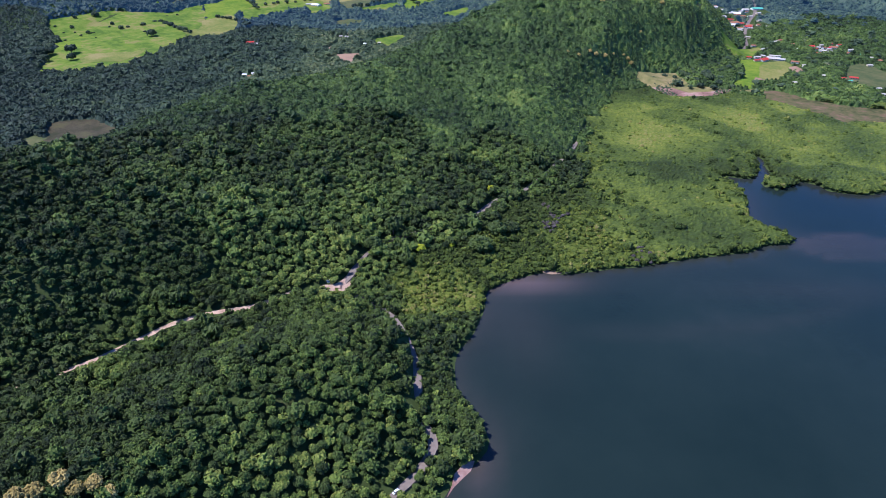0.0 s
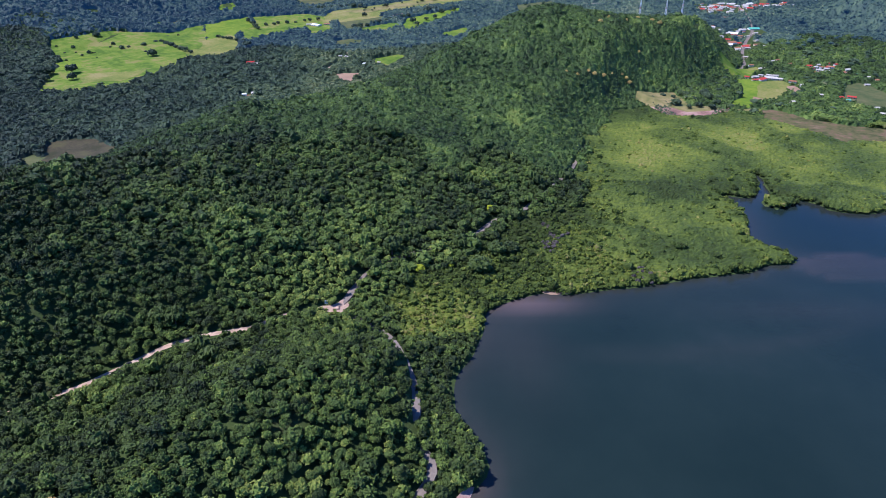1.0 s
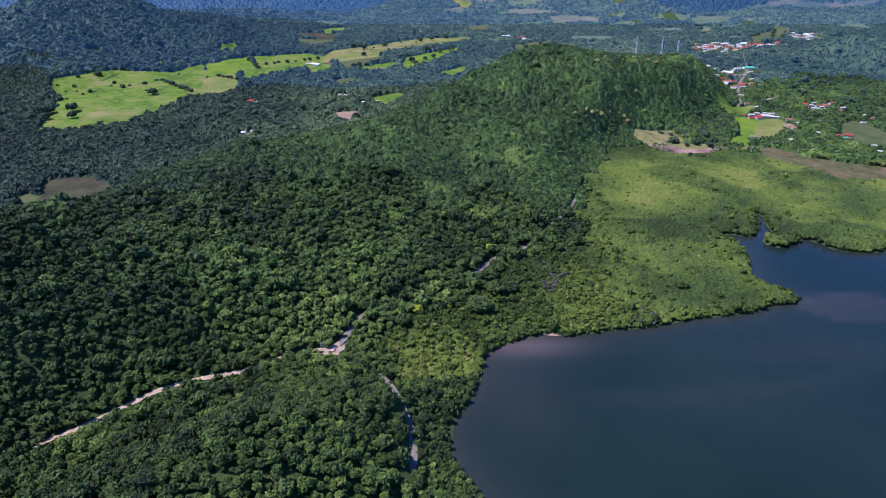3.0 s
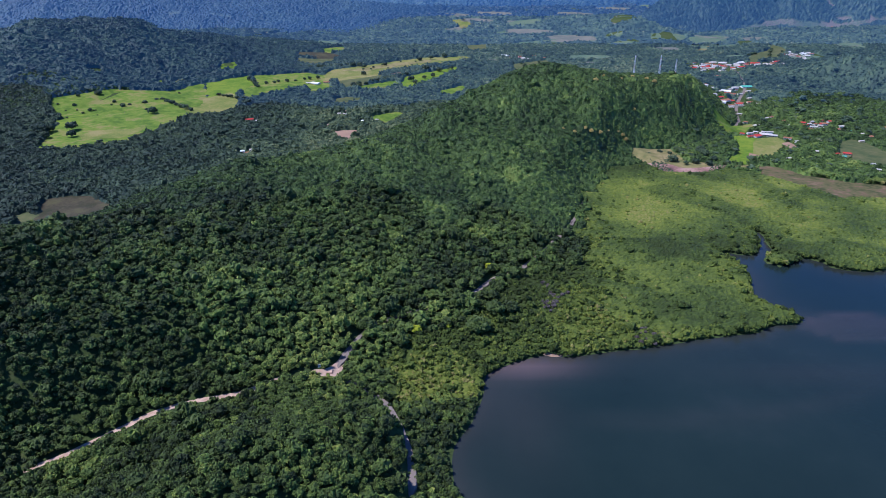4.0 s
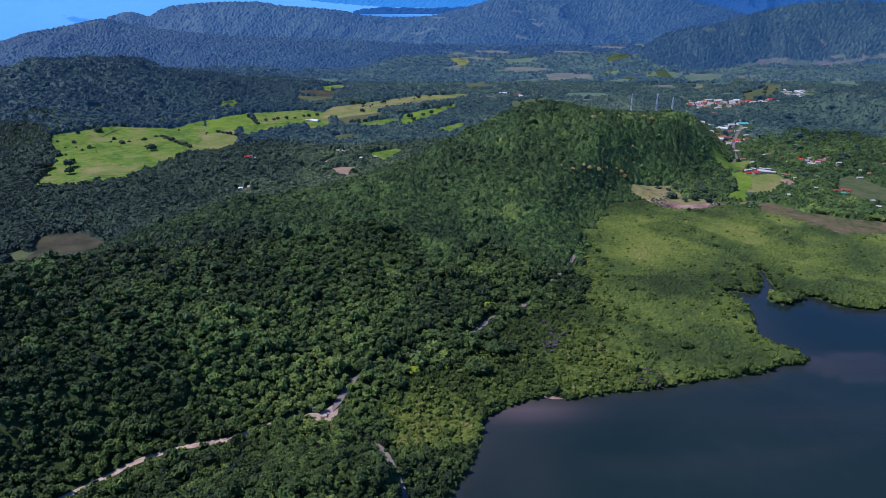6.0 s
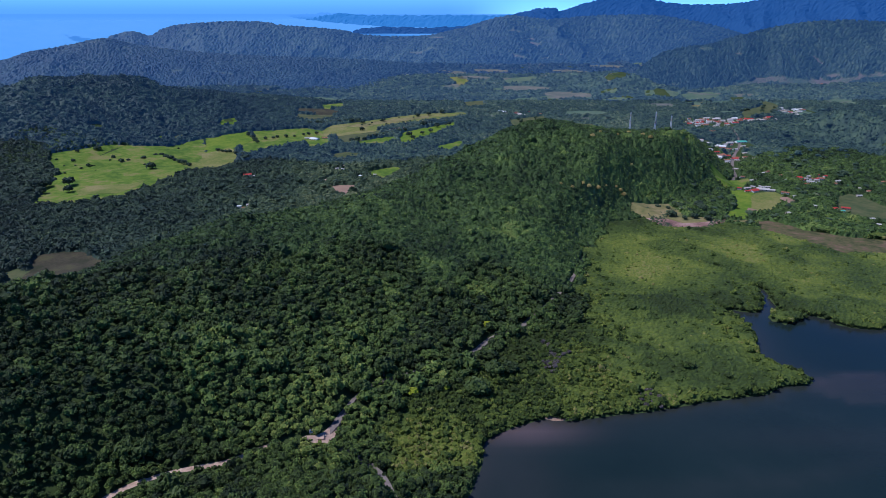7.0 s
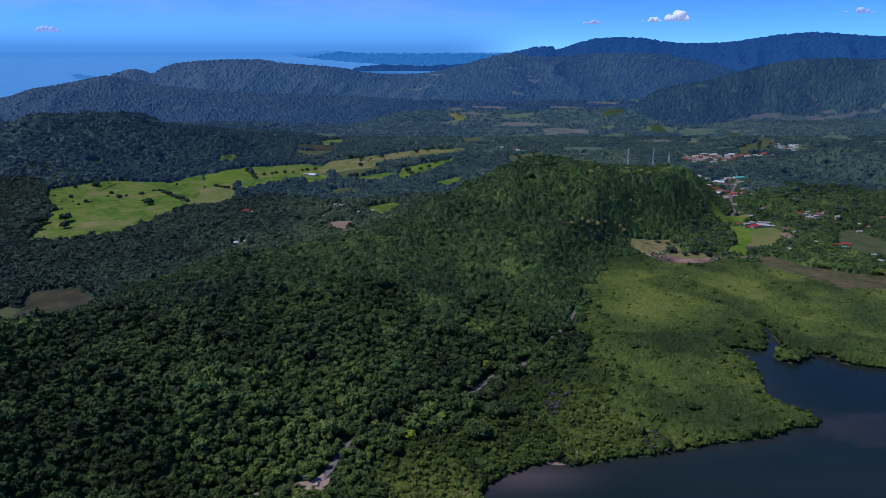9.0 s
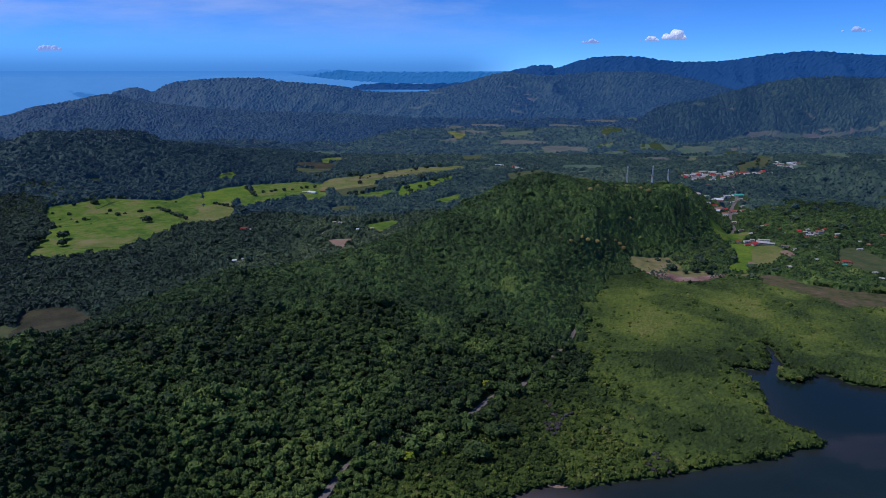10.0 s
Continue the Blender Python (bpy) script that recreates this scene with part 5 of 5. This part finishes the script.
spots += [(362, 994, 9), (368, 1031, 5), (385, 1047, 7), (353, 1036, 6), (406, 1052, 6), (418, 1036, 9), (376, 979, 5), (393, 984, 7), (438, 973, 6), (417, 1014, 9), (410, 974, 7), (424, 993, 8), (388, 1036, 7), (395, 1014, 7), (330, 1020, 5)]
spots += [(rng.uniform(900, 1080), rng.uniform(1990, 2180), rng.uniform(5, 8)) for i in range(10)]
spots += [(rng.uniform(-790, -560), rng.uniform(1250, 1500), rng.uniform(2, 3.5)) for i in range(18)]
for n, (tx, ty, r) in enumerate(spots):
    plant(LONE, tx, ty, r * 0.86, 400 + n, sink=r * 0.5)
for ob in MODELS + LONE + BLOOM + YELLOW + BROAD:
    for c in [*ob.children_recursive, ob]:
        bpy.data.objects.remove(c)


# ---- village ----
def box(bm, x0, x1, y0, y1, z0, z1):
    m = Matrix.Translation(((x0 + x1) / 2, (y0 + y1) / 2, (z0 + z1) / 2)) @ Matrix.Diagonal((x1 - x0, y1 - y0, z1 - z0, 1))
    bmesh.ops.create_cube(bm, size=1.0, matrix=m)


def house(x, y, w, d, turn, roof_mat, wall_mat, label, wall_h=2.8, pitch=0.32, group="village houses"):
    """A gabled house: walls with gable ends, a roof with eaves, a door and windows."""
    root = new("house")
    root.matrix_world = pose(x, y, float(height(x, y)) - 0.1, 0, 0, turn)
    rise = d / 2 * pitch
    bm = bmesh.new()
    prof = [(-d / 2, 0), (d / 2, 0), (d / 2, wall_h), (0, wall_h + rise), (-d / 2, wall_h)]
    a, b = [bm.verts.new((-w / 2, q, z)) for q, z in prof], [bm.verts.new((w / 2, q, z)) for q, z in prof]
    bm.faces.new(a[::-1]), bm.faces.new(b)
    for i in range(5):
        bm.faces.new((a[i], a[(i + 1) % 5], b[(i + 1) % 5], b[i]))
    bmesh.ops.recalc_face_normals(bm, faces=bm.faces[:])
    part("wall", bm, wall_mat, root)
    bm = bmesh.new()
    e, th = 0.7, 0.18
    prof = [(-d / 2 - e, wall_h - e * pitch), (0, wall_h + rise), (d / 2 + e, wall_h - e * pitch)]
    lo = [[bm.verts.new((s * (w / 2 + e), q, z + 0.03)) for q, z in prof] for s in (-1, 1)]
    hi = [[bm.verts.new((s * (w / 2 + e), q, z + 0.03 + th)) for q, z in prof] for s in (-1, 1)]
    for i in range(2):
        bm.faces.new((lo[0][i], lo[0][i + 1], lo[1][i + 1], lo[1][i]))
        bm.faces.new((hi[0][i], hi[1][i], hi[1][i + 1], hi[0][i + 1]))
        for s in range(2):
            bm.faces.new((lo[s][i], lo[s][i + 1], hi[s][i + 1], hi[s][i]))
    for i in (0, 2):
        bm.faces.new((lo[0][i], lo[1][i], hi[1][i], hi[0][i]))
    bmesh.ops.recalc_face_normals(bm, faces=bm.faces[:])
    part("roof", bm, roof_mat, root)
    bm = bmesh.new()
    box(bm, -0.5, 0.5, -d / 2 - 0.06, -d / 2 + 0.02, 0, 2.1)
    part("door", bm, m_door, root)
    for q in (-w * 0.3, w * 0.3):
        bm = bmesh.new()
        box(bm, q - 0.7, q + 0.7, -d / 2 - 0.06, -d / 2 + 0.02, 1.0, 2.1)
        part("window", bm, m_glass, root)
    return tagged(root, label, "house", group)


ROOFS = {"red": m_redroof, "tin": m_tin, "rust": m_rust, "green": m_greenroof, "white": m_white}
rng = random.Random(23)


def hamlet(kind, x, y, w, d, turn=None, wall=None):
    names = {"red": "low house with a red sheet roof", "tin": "low house with a pale tin roof", "rust": "low house with a rusty brown roof", "green": "low building with a green roof", "white": "low building with a white roof"}
    house(x, y, w, d, rng.uniform(-35, 35) if turn is None else turn, ROOFS[kind], wall or (m_cream if rng.random() < 0.5 else m_white), names[kind] + " among trees")


for group in HOUSES:
    for kind, hx, hy, w in group:
        hamlet(kind, hx, hy, w, max(5, w * rng.uniform(0.5, 0.7)))


def mast(x, y, top, label):
    """A lattice mast: four legs, rings of struts and braces, antennas at the top, an aviation-orange section."""
    z0 = float(height(x, y))
    h = top - z0
    root = new("radio_mast")
    root.matrix_world = pose(x, y, z0)
    half = lambda z: 2.2 - 1.7 * z / h

    def rod(bm, a, b, r):
        a, b = Vector(a), Vector(b)
        q = (b - a).to_track_quat("Z", "Y").to_matrix().to_4x4()
        bmesh.ops.create_cone(bm, segments=5, radius1=r, radius2=r, depth=(b - a).length, cap_ends=True, matrix=Matrix.Translation((a + b) / 2) @ q)
    for sx, sy in ((-1, -1), (1, -1), (1, 1), (-1, 1)):
        bm = bmesh.new()
        rod(bm, (sx * half(0), sy * half(0), 0), (sx * half(h), sy * half(h), h), 0.24)
        part("leg", bm, m_steel, root)
    n = int(h / 4)
    for k in range(n):
        za, zb = h * k / n, h * (k + 1) / n
        bm = bmesh.new()
        for (ax, ay), (bx, by) in zip(((-1, -1), (1, -1), (1, 1), (-1, 1)), ((1, -1), (1, 1), (-1, 1), (-1, -1))):
            rod(bm, (ax * half(za), ay * half(za), za), (bx * half(zb), by * half(zb), zb), 0.13)
            rod(bm, (ax * half(zb), ay * half(zb), zb), (bx * half(zb), by * half(zb), zb), 0.13)
        part("brace", bm, m_orange if k % 4 == 1 else m_steel, root)
    for k in range(3):
        a = k * 2.094
        bm = bmesh.new()
        box(bm, -0.25, 0.25, 0.9, 1.3, h - 4, h - 1)
        bmesh.ops.rotate(bm, verts=bm.verts[:], cent=(0, 0, 0), matrix=Matrix.Rotation(a, 3, "Z"))
        part("antenna", bm, m_white, root)
    return tagged(root, label, "radio mast", "radio masts")


mast(402, 1400, 107, "slim steel lattice radio mast behind the hill")
mast(455, 1400, 107, "tall steel lattice radio mast behind the hill")
mast(488, 1400, 99, "steel lattice radio mast behind the hill")


def car(name, x, y, turn, paint, label, lift=0.62):
    """A small car: lower body, cabin of dark glass, roof, four wheels."""
    root = new(name)
    root.matrix_world = pose(x, y, float(height(x, y)) + lift, 0, 0, turn)
    bm = bmesh.new()
    box(bm, -2.15, 2.15, -0.88, 0.88, 0.3, 0.95)
    bmesh.ops.bevel(bm, geom=bm.edges[:], offset=0.14, segments=2, affect="EDGES")
    part("body", bm, paint, root)
    bm = bmesh.new()
    box(bm, -1.3, 1.0, -0.78, 0.78, 0.9, 1.45)
    for v in bm.verts:
        if v.co.z > 1.2:
            v.co.x *= 0.78
            v.co.y *= 0.88
    part("cabin", bm, m_glass, root)
    bm = bmesh.new()
    box(bm, -1.02, 0.8, -0.7, 0.7, 1.44, 1.52)
    part("roof", bm, paint, root)
    for wx_, wy_ in ((-1.35, -0.82), (-1.35, 0.82), (1.35, -0.82), (1.35, 0.82)):
        bm = bmesh.new()
        bmesh.ops.create_cone(bm, segments=14, radius1=0.33, radius2=0.33, depth=0.22, cap_ends=True, matrix=Matrix.Translation((wx_, wy_, 0.33)) @ Matrix.Rotation(math.pi / 2, 4, "X"))
        wheel = part("wheel", bm, m_tyre, root)
        bm = bmesh.new()
        bmesh.ops.create_cone(bm, segments=10, radius1=0.2, radius2=0.17, depth=0.03, cap_ends=True, matrix=Matrix.Translation((wx_, wy_ + 0.12 * (1 if wy_ > 0 else -1), 0.33)) @ Matrix.Rotation(math.pi / 2, 4, "X"))
        part("rim", bm, m_steel, wheel, "grey metal rim")
    return tagged(root, label, "car")


car("car", -26, 237, 48, m_carwhite, "white car driving on the asphalt coast road")
car("car", -214, 352.5, 46, m_cardark, "dark car on the pale dirt road")

# The signboard at the road junction.
sign = new("billboard")
sign.matrix_world = pose(-90, 431, float(height(-90, 431)) - 0.3, 0, 0, 12)
for q in (-2.2, 0, 2.2):
    bm = bmesh.new()
    box(bm, q - 0.09, q + 0.09, 0.06, 0.24, 0, 4.6)
    part("post", bm, m_steel, sign)
bm = bmesh.new()
box(bm, -3.0, 3.0, -0.06, 0.06, 1.6, 4.6)
bmesh.ops.bevel(bm, geom=bm.edges[:], offset=0.03, segments=1, affect="EDGES")
part("panel", bm, m_board, sign, "pale grey sign panel")
for x0, x1, z0, z1 in ((-2.7, -0.3, 2.4, 3.9), (0.1, 2.6, 3.3, 3.8), (0.1, 2.3, 2.2, 2.7)):
    bm = bmesh.new()
    box(bm, x0, x1, -0.075, -0.065, z0, z1)
    part("sign_print", bm, m_blue, sign, "faded blue printing")
tagged(sign, "large pale billboard on steel posts at the junction", "billboard")

for cx, cz, w, h in ((1600, 497, 150, 62), (1435, 492, 90, 30)):
    cumulus(cx, 4600, cz, w, h, int(cx))
for cx, cz, w, h in ((2440, 516, 120, 26), (-2240, 410, 130, 40), (900, 452, 130, 22)):
    cumulus(cx, 4000, cz, w, h, int(abs(cx))).data.materials[0] = m_dimcloud
field("beach", [(84, 466), (92, 474), (104, 474), (108, 465), (96, 463)], m_soil, "small pinkish sandy beach", 0.35, step=6, amp=1)
field("beach", [(2, 238), (6, 252), (13, 262), (18, 262), (12, 250), (5, 238)], m_mud, "strip of reddish rocky beach below trees", 0.5, step=6, amp=1)

# Worn tracks and fence lines over the pastures.
for line, w in (([(-640, 1075), (-600, 1180), (-600, 1300), (-640, 1440)], 2.0), ([(-720, 1215), (-640, 1230), (-540, 1215)], 1.6), ([(-760, 1340), (-660, 1370), (-560, 1400), (-500, 1390)], 1.8), ([(-690, 1420), (-640, 1330), (-600, 1250)], 1.4), ([(-300, 1690), (-200, 1780), (-60, 1900), (60, 1990)], 3.0)):
    strip("track", line, w, m_straw, "faint worn track across the pasture", lift=0.55, step=20)
